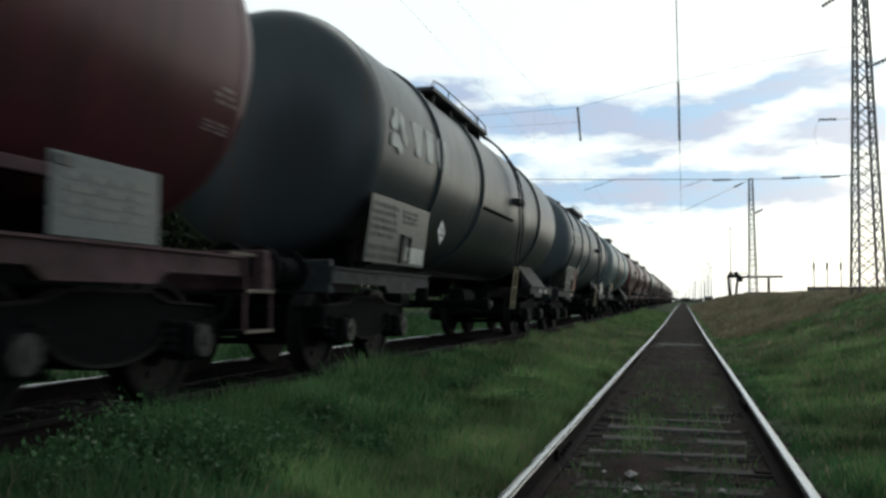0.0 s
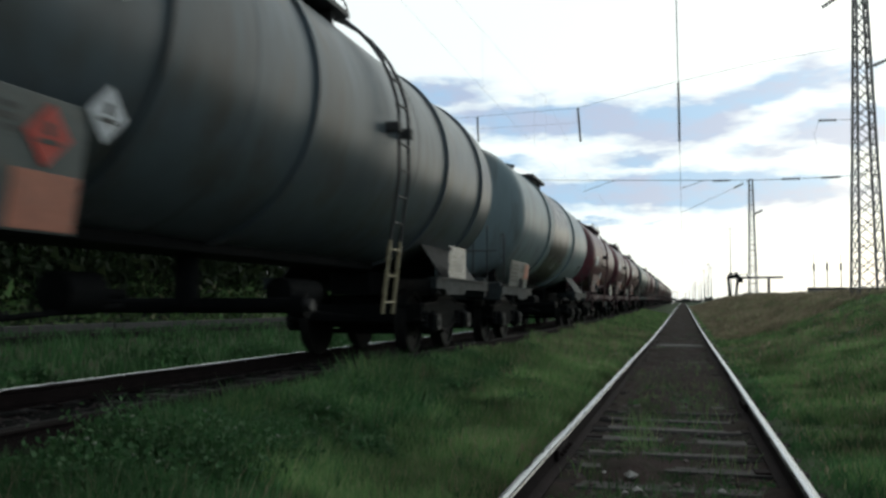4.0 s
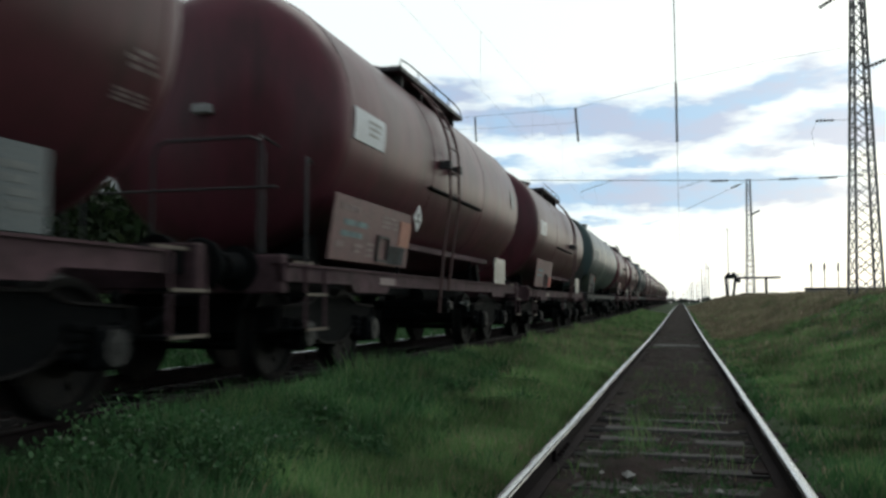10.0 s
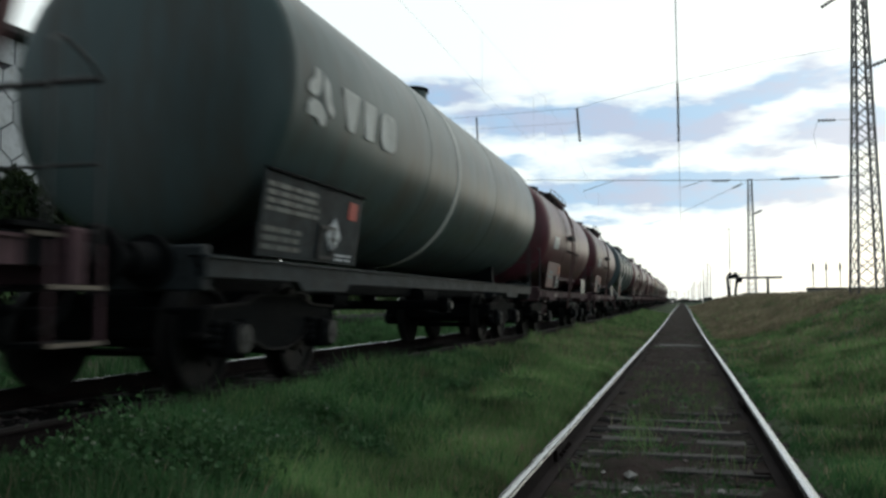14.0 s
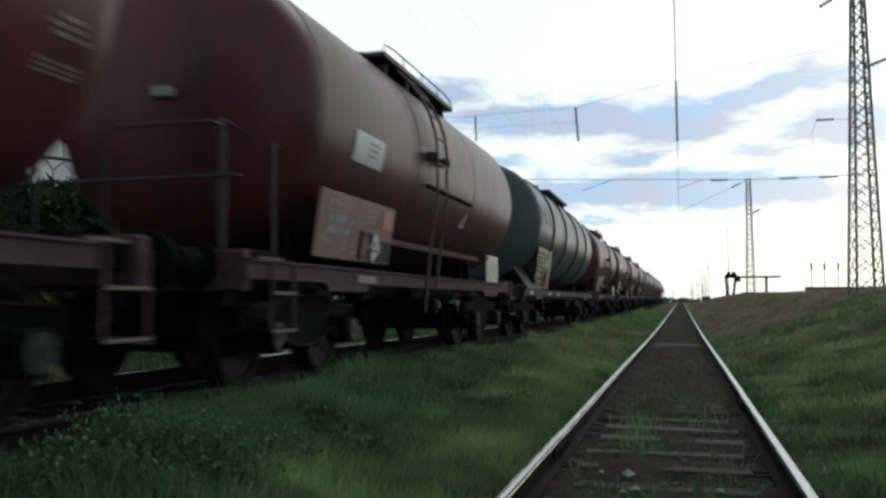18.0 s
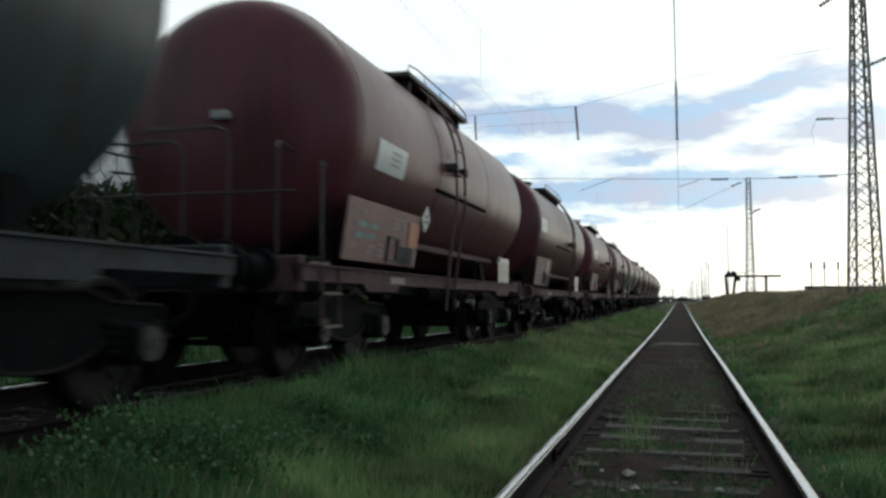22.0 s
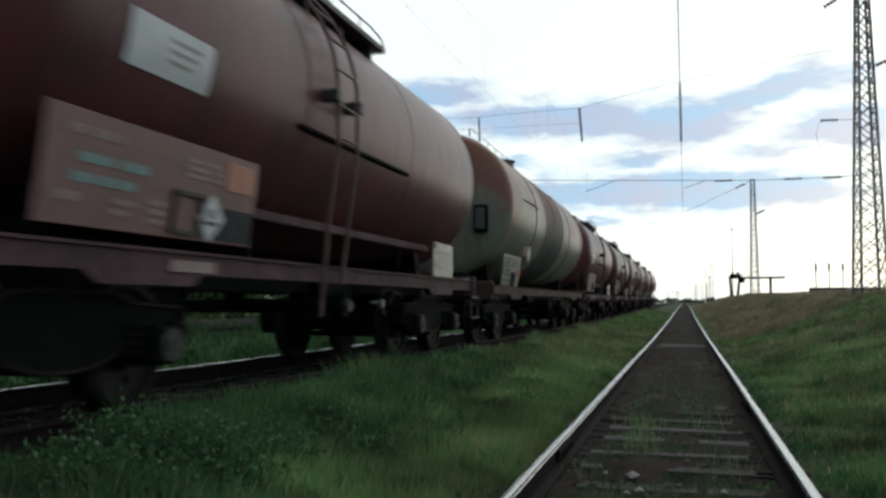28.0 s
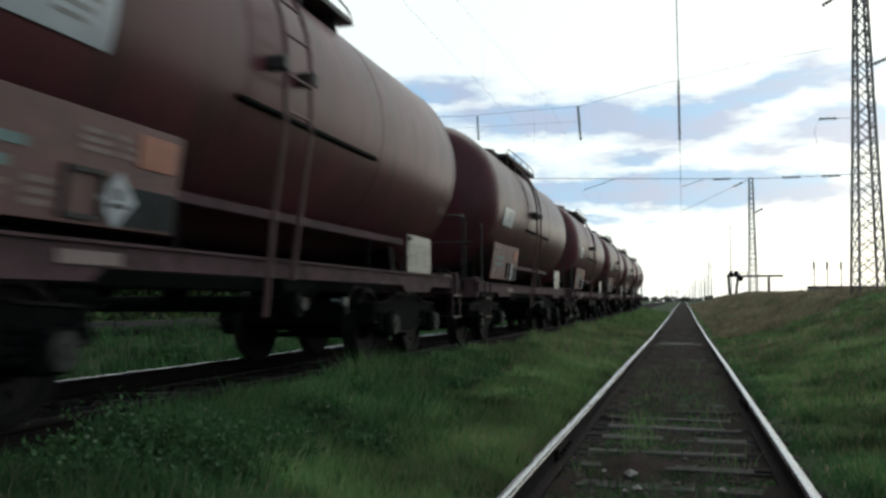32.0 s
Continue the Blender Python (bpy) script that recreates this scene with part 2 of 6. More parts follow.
SOLERUST = material("rusty_frame_paint", (0.115, 0.072, 0.064), (0.075, 0.052, 0.048), 0.7, scale=1.3, dirt=(0.03, 0.024, 0.02), dirt_amount=0.7, bump=0.15, bump_scale=25, spec=0.1)
# shade under the wagons is worked into the next five near-black colours
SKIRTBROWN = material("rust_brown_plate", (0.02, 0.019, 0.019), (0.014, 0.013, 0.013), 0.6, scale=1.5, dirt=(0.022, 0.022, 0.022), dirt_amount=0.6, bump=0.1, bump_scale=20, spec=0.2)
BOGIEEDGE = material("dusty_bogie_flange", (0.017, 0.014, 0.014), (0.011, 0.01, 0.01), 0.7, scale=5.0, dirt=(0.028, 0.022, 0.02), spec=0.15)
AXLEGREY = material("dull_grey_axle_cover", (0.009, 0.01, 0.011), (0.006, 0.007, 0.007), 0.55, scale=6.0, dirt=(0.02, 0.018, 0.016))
GRIMESHADE = material("greasy_shaded_steel", (0.0075, 0.008, 0.0088), (0.005, 0.0055, 0.006), 0.75, scale=4.0, dirt=(0.018, 0.015, 0.013), dirt_amount=0.2, bump=0.3, bump_scale=30, spec=0.06)
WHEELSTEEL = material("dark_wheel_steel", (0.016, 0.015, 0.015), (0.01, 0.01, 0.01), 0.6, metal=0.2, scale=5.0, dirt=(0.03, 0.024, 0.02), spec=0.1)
IRON = material("dark_painted_iron", (0.036, 0.033, 0.033), (0.024, 0.022, 0.022), 0.55, scale=5.0)
LADDERRED = material("ladder_red_oxide_paint", (0.14, 0.075, 0.07), (0.10, 0.055, 0.05), 0.5, scale=5.0)
LADDERYELLOW = material("faded_yellow_ladder_paint", (0.42, 0.35, 0.22), (0.32, 0.26, 0.16), 0.5, scale=6.0, dirt=(0.1, 0.08, 0.06))
YELLOW = material("worn_yellow_paint", (0.2, 0.16, 0.12), (0.14, 0.11, 0.09), 0.7, scale=6.0, dirt=(0.05, 0.04, 0.03))
PANELRED = material("faded_pink_red_panel", (0.21, 0.1, 0.1), (0.15, 0.075, 0.075), 0.5, scale=2.5, dirt=(0.1, 0.07, 0.06), dirt_amount=0.5, vary=0.1)
PANELGREY = material("grey_panel_paint", (0.088, 0.104, 0.104), (0.066, 0.078, 0.078), 0.35, scale=2.5, dirt=(0.12, 0.1, 0.08), dirt_amount=0.4)
FADEDWHITE = material("faded_emblem_paint", (0.3, 0.32, 0.32), (0.2, 0.22, 0.22), 0.5, scale=3.0)
WHITE = material("white_enamel", (0.62, 0.645, 0.68), (0.52, 0.54, 0.57), 0.35, scale=3.0, dirt=(0.35, 0.32, 0.28), dirt_amount=0.15)
NOTICE = material("glossy_blue_grey_enamel", (0.07, 0.092, 0.097), (0.058, 0.075, 0.08), 0.3, scale=3.0, spec=0.4)
TEXTGREY = material("grey_lettering", (0.4, 0.39, 0.37), (0.3, 0.3, 0.28), 0.6, scale=6.0)
TEXTPINK = material("faded_pinkish_lettering", (0.3, 0.22, 0.21), (0.22, 0.16, 0.15), 0.6, scale=6.0)
TEXTTEAL = material("pale_teal_lettering", (0.22, 0.33, 0.32), (0.16, 0.23, 0.23), 0.6, scale=6.0)
TEXTDARK = material("dark_lettering", (0.09, 0.085, 0.08), (0.06, 0.06, 0.055), 0.6, scale=6.0)
ORANGE = material("orange_hazard_paint", (0.5, 0.2, 0.13), (0.4, 0.15, 0.1), 0.5, scale=5.0, dirt=(0.3, 0.14, 0.1))
HAZRED = material("red_hazard_paint", (0.55, 0.07, 0.05), (0.42, 0.055, 0.04), 0.5, scale=5.0)
DULLRED = material("faded_dark_red_paint", (0.24, 0.05, 0.04), (0.16, 0.035, 0.03), 0.55, scale=5.0)
STEELTOP = material("polished_rail_steel", (0.49, 0.5, 0.51), (0.4, 0.4, 0.4), 0.27, metal=1.0, scale=6.0, stretch=(1, 0.05, 1), detail=3.0)
RAILRUST = material("rusty_rail_web", (0.022, 0.015, 0.015), (0.014, 0.01, 0.01), 0.9, spec=0.1, scale=6.0, bump=0.3, bump_scale=40)
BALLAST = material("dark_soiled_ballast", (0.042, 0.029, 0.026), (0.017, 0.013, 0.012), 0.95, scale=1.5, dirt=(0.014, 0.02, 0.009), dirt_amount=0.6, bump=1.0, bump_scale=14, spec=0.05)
# ballast under the train: the wagons' shade is put into this blacker colour
SHADEDBED = material("shaded_black_ballast", (0.012, 0.011, 0.01), (0.008, 0.007, 0.007), 0.95, scale=1.5, bump=1.0, bump_scale=14, spec=0.05)
STEELDULL = material("dull_brown_rail_steel", (0.04, 0.036, 0.034), (0.025, 0.022, 0.02), 0.7, metal=0.8, scale=5.0, stretch=(1, 0.2, 1))
# far train rail: its bright sky reflection is put into near-white steel
STEELGLINT = material("glinting_rail_steel", (0.95, 0.95, 0.95), (0.86, 0.86, 0.86), 0.2, metal=1.0, scale=6.0, stretch=(1, 0.05, 1))
STONE = material("ballast_stone", (0.13, 0.104, 0.098), (0.022, 0.018, 0.017), 0.9, scale=20.0, vary=0.4, spec=0.2)
PALESTONE = material("pale_limestone", (0.36, 0.345, 0.32), (0.28, 0.265, 0.245), 0.8, scale=9.0, bump=0.3)
SLEEPER = material("weathered_oak_sleeper", (0.088, 0.08, 0.076), (0.04, 0.036, 0.034), 0.9, scale=4.0, stretch=(0.15, 1, 1), dirt=(0.11, 0.10, 0.09), dirt_amount=0.4, bump=0.5, bump_scale=18, vary=0.3, spec=0.2)
PLANK = material("grey_crossing_plank", (0.085, 0.083, 0.08), (0.06, 0.058, 0.055), 0.85, scale=3.0, bump=0.3)
GROUND = material("grassy_soil", (0.055, 0.08, 0.038), (0.04, 0.055, 0.028), 0.95, scale=0.35, dirt=(0.04, 0.036, 0.022), dirt_amount=0.4, bump=0.8, bump_scale=8, spec=0.1)
LATTICE = material("weathered_galvanised_steel", (0.12, 0.12, 0.12), (0.08, 0.075, 0.07), 0.55, metal=0.3, scale=4.0, dirt=(0.09, 0.06, 0.045))
WIRE = material("dark_copper_wire", (0.06, 0.055, 0.05), (0.045, 0.04, 0.04), 0.5, metal=0.5, scale=4.0)
INSULATOR = material("brown_glazed_porcelain", (0.055, 0.035, 0.03), (0.04, 0.028, 0.025), 0.2, scale=8.0)
CONCRETE = material("weathered_concrete", (0.34, 0.32, 0.29), (0.26, 0.245, 0.22), 0.85, scale=1.2, stretch=STREAK, dirt=(0.15, 0.135, 0.11), bump=0.2, bump_scale=20)
DARKROOF = material("dark_roof_sheet", (0.055, 0.05, 0.05), (0.04, 0.038, 0.037), 0.8, scale=1.0)
FARTREE = material("distant_tree_foliage", (0.055, 0.062, 0.05), (0.045, 0.05, 0.042), 0.95, scale=0.4, bump=0.5, bump_scale=2)


def leafy(name, col, col2, col3, spread=0.3):
    """Leaves and blades, each a little different."""
    m = bpy.data.materials.new(name)
    m.use_nodes = True
    t = m.node_tree
    b = t.nodes["Principled BSDF"]
    b.inputs["Roughness"].default_value = 0.65
    b.inputs["Specular IOR Level"].default_value = 0.25
    geo = t.nodes.new("ShaderNodeNewGeometry")
    r = t.nodes.new("ShaderNodeValToRGB")
    r.color_ramp.elements[0].color, r.color_ramp.elements[1].color = (*col, 1), (*col3, 1)
    e = r.color_ramp.elements.new(0.72)
    e.color = (*col2, 1)
    t.links.new(geo.outputs["Random Per Island"], r.inputs[0])
    n = t.nodes.new("ShaderNodeTexNoise")
    n.inputs["Scale"].default_value = 0.9
    co = t.nodes.new("ShaderNodeTexCoord")
    t.links.new(co.outputs["Object"], n.inputs["Vector"])
    hsv = t.nodes.new("ShaderNodeHueSaturation")
    mr = t.nodes.new("ShaderNodeMapRange")
    mr.inputs[1].default_value, mr.inputs[2].default_value = 0.3, 0.7
    mr.inputs[3].default_value, mr.inputs[4].default_value = 1 - spread, 1 + spread
    t.links.new(n.outputs["Fac"], mr.inputs[0]), t.links.new(mr.outputs[0], hsv.inputs["Value"])
    t.links.new(r.outputs[0], hsv.inputs["Color"]), t.links.new(hsv.outputs[0], b.inputs["Base Color"])
    tl = t.nodes.new("ShaderNodeBsdfTranslucent")
    t.links.new(hsv.outputs[0], tl.inputs["Color"])
    mx = t.nodes.new("ShaderNodeMixShader")
    mx.inputs[0].default_value = 0.4
    t.links.new(b.outputs[0], mx.inputs[1]), t.links.new(tl.outputs[0], mx.inputs[2])
    t.links.new(mx.outputs[0], t.nodes["Material Output"].inputs["Surface"])
    return m


GRASS = leafy("green_grass", (0.112, 0.208, 0.075), (0.17, 0.268, 0.105), (0.29, 0.28, 0.17), 0.6)
DRYGRASS = leafy("dry_grass", (0.30, 0.235, 0.165), (0.19, 0.18, 0.11), (0.43, 0.34, 0.25), 0.45)
WEED = leafy("weed_leaves", (0.044, 0.112, 0.042), (0.075, 0.16, 0.06), (0.135, 0.21, 0.105), 0.6)
PETAL = material("pale_petals", (0.3, 0.32, 0.24), (0.22, 0.24, 0.18), 0.7, scale=9.0)


CLADDING = material("white_facade_tile", (0.62, 0.63, 0.64), (0.52, 0.53, 0.54), 0.6, scale=1.2, dirt=(0.3, 0.29, 0.27), dirt_amount=0.25, vary=0.06)
JOINT = material("dark_facade_joint", (0.05, 0.05, 0.055), (0.035, 0.035, 0.04), 0.8, scale=3.0)

HEDGE = leafy("dark_hedge_leaves", (0.02, 0.035, 0.014), (0.03, 0.045, 0.018), (0.04, 0.05, 0.025))


# ---- mesh building ----
class Mesh:
    """Collects vertices and faces of one part."""

    def __init__(self):
        self.v, self.f = [], []

    def add(self, verts, faces):
        n = len(self.v)
        self.v.extend(tuple(p) for p in verts)
        self.f.extend(tuple(n + i for i in q) for q in faces)
        return self

    def box(self, x0, x1, y0, y1, z0, z1, b=0.0):
        if b <= 0:
            return self.add([(x, y, z) for z in (z0, z1) for y in (y0, y1) for x in (x0, x1)],
                            [(0, 2, 3, 1), (4, 5, 7, 6), (0, 1, 5, 4), (1, 3, 7, 5), (3, 2, 6, 7), (2, 0, 4, 6)])
        lo, hi = (x0, y0, z0), (x1, y1, z1)
        vs, idx = [], {}
        for cx in (0, 1):
            for cy in (0, 1):
                for cz in (0, 1):
                    c = (cx, cy, cz)
                    for ax in range(3):
                        p = [(hi if c[k] else lo)[k] + (0 if k == ax else (-b if c[k] else b)) for k in range(3)]
                        idx[c, ax] = len(vs)
                        vs.append(p)
        fs = []
        for ax in range(3):
            u, w = [k for k in range(3) if k != ax]
            for side in (0, 1):
                ring = []
                for a, d in ((0, 0), (1, 0), (1, 1), (0, 1)):
                    c = [0, 0, 0]
                    c[ax], c[u], c[w] = side, a, d
                    ring.append(idx[tuple(c), ax])
                fs.append(ring)
            for a in (0, 1):
                for d in (0, 1):
                    c0, c1 = [0, 0, 0], [0, 0, 0]
                    c0[u] = c1[u] = a
                    c0[w] = c1[w] = d
                    c0[ax], c1[ax] = 0, 1
                    fs.append([idx[tuple(c0), u], idx[tuple(c1), u], idx[tuple(c1), w], idx[tuple(c0), w]])
        for c in [(i, j, k) for i in (0, 1) for j in (0, 1) for k in (0, 1)]:
            fs.append([idx[c, 0], idx[c, 1], idx[c, 2]])
        return self.add(vs, fs)

    def cyl(self, p, q, r, seg=12, r2=None):
        p, q = Vector(p), Vector(q)
        d = (q - p).normalized()
        a = d.orthogonal().normalized()
        c = d.cross(a)
        r2 = r if r2 is None else r2
        vs = [p + (a * math.cos(2 * math.pi * i / seg) + c * math.sin(2 * math.pi * i / seg)) * r for i in range(seg)]
        vs += [q + (a * math.cos(2 * math.pi * i / seg) + c * math.sin(2 * math.pi * i / seg)) * r2 for i in range(seg)]
        fs = [(i, (i + 1) % seg, seg + (i + 1) % seg, seg + i) for i in range(seg)]
        return self.add(vs, fs + [tuple(range(seg))[::-1], tuple(range(seg, 2 * seg))])

    def tube(self, pts, r, seg=6):
        pts = [Vector(p) for p in pts]
        vs, up = [], None
        for i, p in enumerate(pts):
            d = (pts[min(i + 1, len(pts) - 1)] - pts[max(i - 1, 0)]).normalized()
            a = d.orthogonal().normalized() if up is None else (up - d * up.dot(d)).normalized()
            up = a
            c = d.cross(a)
            vs += [p + (a * math.cos(2 * math.pi * k / seg) + c * math.sin(2 * math.pi * k / seg)) * r for k in range(seg)]
        fs = [(i * seg + k, i * seg + (k + 1) % seg, (i + 1) * seg + (k + 1) % seg, (i + 1) * seg + k) for i in range(len(pts) - 1) for k in range(seg)]
        return self.add(vs, fs + [tuple(range(seg))[::-1], tuple(range(len(vs) - seg, len(vs)))])

    def lathe(self, prof, zc, seg=56, x=0.0, t0=0.0, t1=360.0):
        """prof: (y, radius) pairs, turned round an axis along y."""
        full = abs(t1 - t0) >= 360
        n = seg if full else seg + 1
        vs = []
        for y, r in prof:
            for k in range(n):
                a = radians(t0 + (t1 - t0) * k / seg)
                vs.append((x + r * math.cos(a), y, zc + r * math.sin(a)))
        fs = []
        for i in range(len(prof) - 1):
            for k in range(seg):
                k2 = (k + 1) % n
                fs.append((i * n + k, i * n + k2, (i + 1) * n + k2, (i + 1) * n + k))
        if full:
            fs += [tuple(range(n)), tuple(range(len(vs) - n, len(vs)))[::-1]]
        return self.add(vs, fs)

    def prism(self, poly, x0, x1):
        """poly: (y, z) corners, drawn out along x."""
        n = len(poly)
        vs = [(x0, y, z) for y, z in poly] + [(x1, y, z) for y, z in poly]
        return self.add(vs, [tuple(range(n)), tuple(range(n, 2 * n))[::-1]] + [(i, n + i, n + (i + 1) % n, (i + 1) % n) for i in range(n)])

    def patch(self, y0, y1, t0, t1, r, zc, thick=0.006, n=4):
        """A curved sheet on the tank's side between two angles."""
        vs = []
        for rr in (r, r + thick):
            for k in range(n + 1):
                a = radians(t0 + (t1 - t0) * k / n)
                vs += [(rr * math.cos(a), y0, zc + rr * math.sin(a)), (rr * math.cos(a), y1, zc + rr * math.sin(a))]
        m = 2 * (n + 1)
        fs = []
        for k in range(n):
            fs += [(2 * k, 2 * k + 1, 2 * k + 3, 2 * k + 2)[::-1], (m + 2 * k, m + 2 * k + 1, m + 2 * k + 3, m + 2 * k + 2)]
            fs += [(2 * k, 2 * k + 2, m + 2 * k + 2, m + 2 * k), (2 * k + 1, m + 2 * k + 1, m + 2 * k + 3, 2 * k + 3)]
        fs += [(0, m, m + 1, 1), (2 * n, 2 * n + 1, m + 2 * n + 1, m + 2 * n)]
        return self.add(vs, fs)

    def mesh(self, name, mat, smooth=35):
        me = bpy.data.meshes.new(name)
        me.from_pydata(self.v, [], self.f)
        me.materials.append(mat)
        bm = bmesh.new()
        bm.from_mesh(me)
        bmesh.ops.recalc_face_normals(bm, faces=bm.faces)
        bm.to_mesh(me)
        bm.free()
        if smooth:
            me.shade_smooth()
            me.set_sharp_from_angle(angle=radians(smooth))
        me.update()
        return me


def part(name, mb, mat, parent, label="", at=None, smooth=35):
    """Links a mesh as one part of a thing or of a part."""
    ob = new(name, mb if isinstance(mb, bpy.types.Mesh) else mb.mesh(name, mat, smooth))
    ob.parent = parent
    if at is not None:
        ob.matrix_basis = at
    if label:
        ob["label"] = label
    return ob


def thing(name, label, category, group="", kind="", at=None):
    ob = new(name)
    ob.empty_display_size = 0.2
    if at is not None:
        ob.matrix_basis = at
    return tagged(ob, label, category, group, kind)


def solid(name, mb, mat, label, category, group="", kind="", at=None, smooth=35):
    ob = new(name, mb.mesh(name, mat, smooth))
    if at is not None:
        ob.matrix_basis = at
    return tagged(ob, label, category, group, kind)


def array_mesh(name, verts, tris, mat):
    me = bpy.data.meshes.new(name)
    me.vertices.add(len(verts))
    me.vertices.foreach_set("co", np.asarray(verts, dtype=np.float32).ravel())
    me.loops.add(len(tris) * 3)
    me.loops.foreach_set("vertex_index", np.asarray(tris, dtype=np.int32).ravel())
    me.polygons.add(len(tris))
    me.polygons.foreach_set("loop_start", np.arange(0, len(tris) * 3, 3, dtype=np.int32))
    me.update(calc_edges=True)
    me.validate()
    me.materials.append(mat)
    return me


# ---- ground and tracks ----
BASE_Y = (-60, 5, 9.4, 13.4, 25, 44, 82, 150, 250, 500, 4000)
BASE_Z = (0, 0, -0.01, -0.015, -0.06, -0.035, 0.135, 0.35, 0.5, 0.55, 0.6)


def base(y):
    """How the line dips and climbs along its length."""
    return float(np.interp(y, BASE_Y, BASE_Z))


CROSS_X = (-400, -30, -15.6, -14.85, -14.6, -12.5, -11, -9, -6.5, -6.05, -2.95, -2.45, -1.75, -1.0, -0.8, 0.8, 1.0, 1.75, 3.4, 5.3, 6.6, 9, 40, 400)
CROSS_Z = (0.3, 0.35, 0.42, 0.38, 0.13, 0.13, 0.0, -0.2, -0.1, 0.02, 0.02, -0.08, -0.14, -0.14, -0.27, -0.27, -0.14, -0.13, 0.36, 1.16, 1.32, 1.42, 1.5, 1.5)


def ground_z(x, y):
    z = float(np.interp(x, CROSS_X, CROSS_Z))
    if x > 1.75:
        z = -0.16 + (z + 0.16) * float(np.interp(y, (-60, 60, 160, 400), (1.0, 1.0, 0.9, 0.1)))
    return z + base(y)


def rough_z(x, y):
    k = 0.25 if abs(x) < 1.5 or -6.1 < x < -2.9 else 1.0
    return ground_z(x, y) + k * (0.05 * noise.noise((x * 0.9, y * 0.9, 0)) + 0.03 * noise.noise((x * 2.7, y * 2.7, 5)))


def build_ground():
    xs = sorted(set(list(CROSS_X) + [-200, -100, -60, -18, 14, 20, 28, 60, 100, 200] + [round(-9 + 0.3 * i, 2) for i in range(61)]))
    ys = [-60, -30, -15, -8, -4] + [0.35 * i for i in range(72)] + [26 + 1.2 * i for i in range(40)] + [80, 90, 105, 120, 150, 190, 250, 330, 450, 700, 1100, 1800, 3000]
    m = Mesh()
    vs = [(x, y, rough_z(x, y) if y < 80 and abs(x) < 10 else ground_z(x, y)) for y in ys for x in xs]
    n = len(xs)
    m.add(vs, [(j * n + i, j * n + i + 1, (j + 1) * n + i + 1, (j + 1) * n + i) for j in range(len(ys) - 1) for i in range(n - 1)])
    ob = solid("ground", m, GROUND, "dark grassy soil beside the railway, running up a low bank", "ground", kind="structure", smooth=60)
    return ob


build_ground()


def strip(m, xl, xr, ys, dz, thick=0.0):
    """A flat ribbon along the line, following its dips."""
    vs = []
    for y in ys:
        z = base(y) + dz
        vs += [(xl, y, z), (xr, y, z)]
    fs = [(2 * i, 2 * i + 1, 2 * i + 3, 2 * i + 2) for i in range(len(ys) - 1)]
    return m.add(vs, fs)


def bed(name, x, z, label):
    """The ballast bed of one track, a shallow heap with a lumpy surface."""
    rnd = random.Random(7)
    m = Mesh()
    ys = [-30, -10] + [0.25 * i for i in range(160)] + [40 + 2 * i for i in range(60)] + [180, 260, 400, 600]
    xs = [(-1.05 + 0.105 * i) * (1.35 if x < -1 else 1.0) for i in range(21)]
    vs = []
    for y in ys:
        for u in xs:
            edge = max(0.0, abs(u) - (1.15 if x < -1 else 0.85))
            heap = 0.0
            if x > -1:
                heap = 0.022 * min(1.0, max(0.0, (y - 8.5) / 2.5)) + 0.09 * max(0.0, noise.noise((u * 2.2, y * 1.5, 2.0)) - 0.05)
            vs.append((x + u, y, z + base(y) - 0.3 * edge + heap + rnd.uniform(-0.018, 0.018) * (1 if y < 40 else 0.3)))
    n = len(xs)
    m.add(vs, [(j * n + i, j * n + i + 1, (j + 1) * n + i + 1, (j + 1) * n + i) for j in range(len(ys) - 1) for i in range(n - 1)])
    return solid(name, m, SHADEDBED if x < -1 else BALLAST, label, "ballast", kind="structure", smooth=60)


bed("ballast_bed", 0.0, -0.198, "dark soiled ballast and cinders between the rails")
bed("ballast_bed", TRAIN_X, TRAIN_Z - 0.185, "ballast bed under the train, blackened for the shade there")

RAIL = [(-0.07, -0.172), (0.07, -0.172), (0.07, -0.16), (0.012, -0.14), (0.012, -0.045), (0.033, -0.035), (0.034, -0.008), (0.028, 0.0), (-0.028, 0.0),
        (-0.034, -0.008), (-0.033, -0.035), (-0.012, -0.045), (-0.012, -0.14), (-0.07, -0.16)]


CROWN = [(-0.037, -0.014), (-0.032, -0.005), (-0.022, 0.002), (-0.008, 0.004), (0.008, 0.004), (0.022, 0.002), (0.032, -0.005), (0.037, -0.014)]


def rail(track, x, z, y0, y1):
    ys = [y for y in np.unique(np.concatenate([np.arange(-20, 60, 1.0), np.arange(60, 420, 8.0)])) if y0 < y < y1]
    ys = [y0] + list(ys) + [y1]
    m, n = Mesh(), len(RAIL)
    vs = [(x + a, y, z + base(y) + b) for y in ys for a, b in RAIL]
    m.add(vs, [(j * n + i, j * n + (i + 1) % n, (j + 1) * n + (i + 1) % n, (j + 1) * n + i) for j in range(len(ys) - 1) for i in range(n)])
    m.add(vs[:n], [tuple(range(n))]), m.add(vs[-n:], [tuple(range(n))])
    r = part("rail", m, RAILRUST, track, smooth=50)
    top = Mesh()
    vs = []
    for y in ys:
        h = z + base(y)
        vs += [(x + u, y, h + dz) for u, dz in CROWN]
    n = len(CROWN)
    top.add(vs, [(n * j + i, n * j + i + 1, n * (j + 1) + 1 + i, n * (j + 1) + i) for j in range(len(ys) - 1) for i in range(n - 1)])
    # near train rail dull, far one near white: reflections painted into the steel
    part("running_surface", top, STEELDULL if TRAIN_X < x < -1 else STEELGLINT if x < TRAIN_X else STEELTOP, r, "worn running surface", smooth=60)
    return r


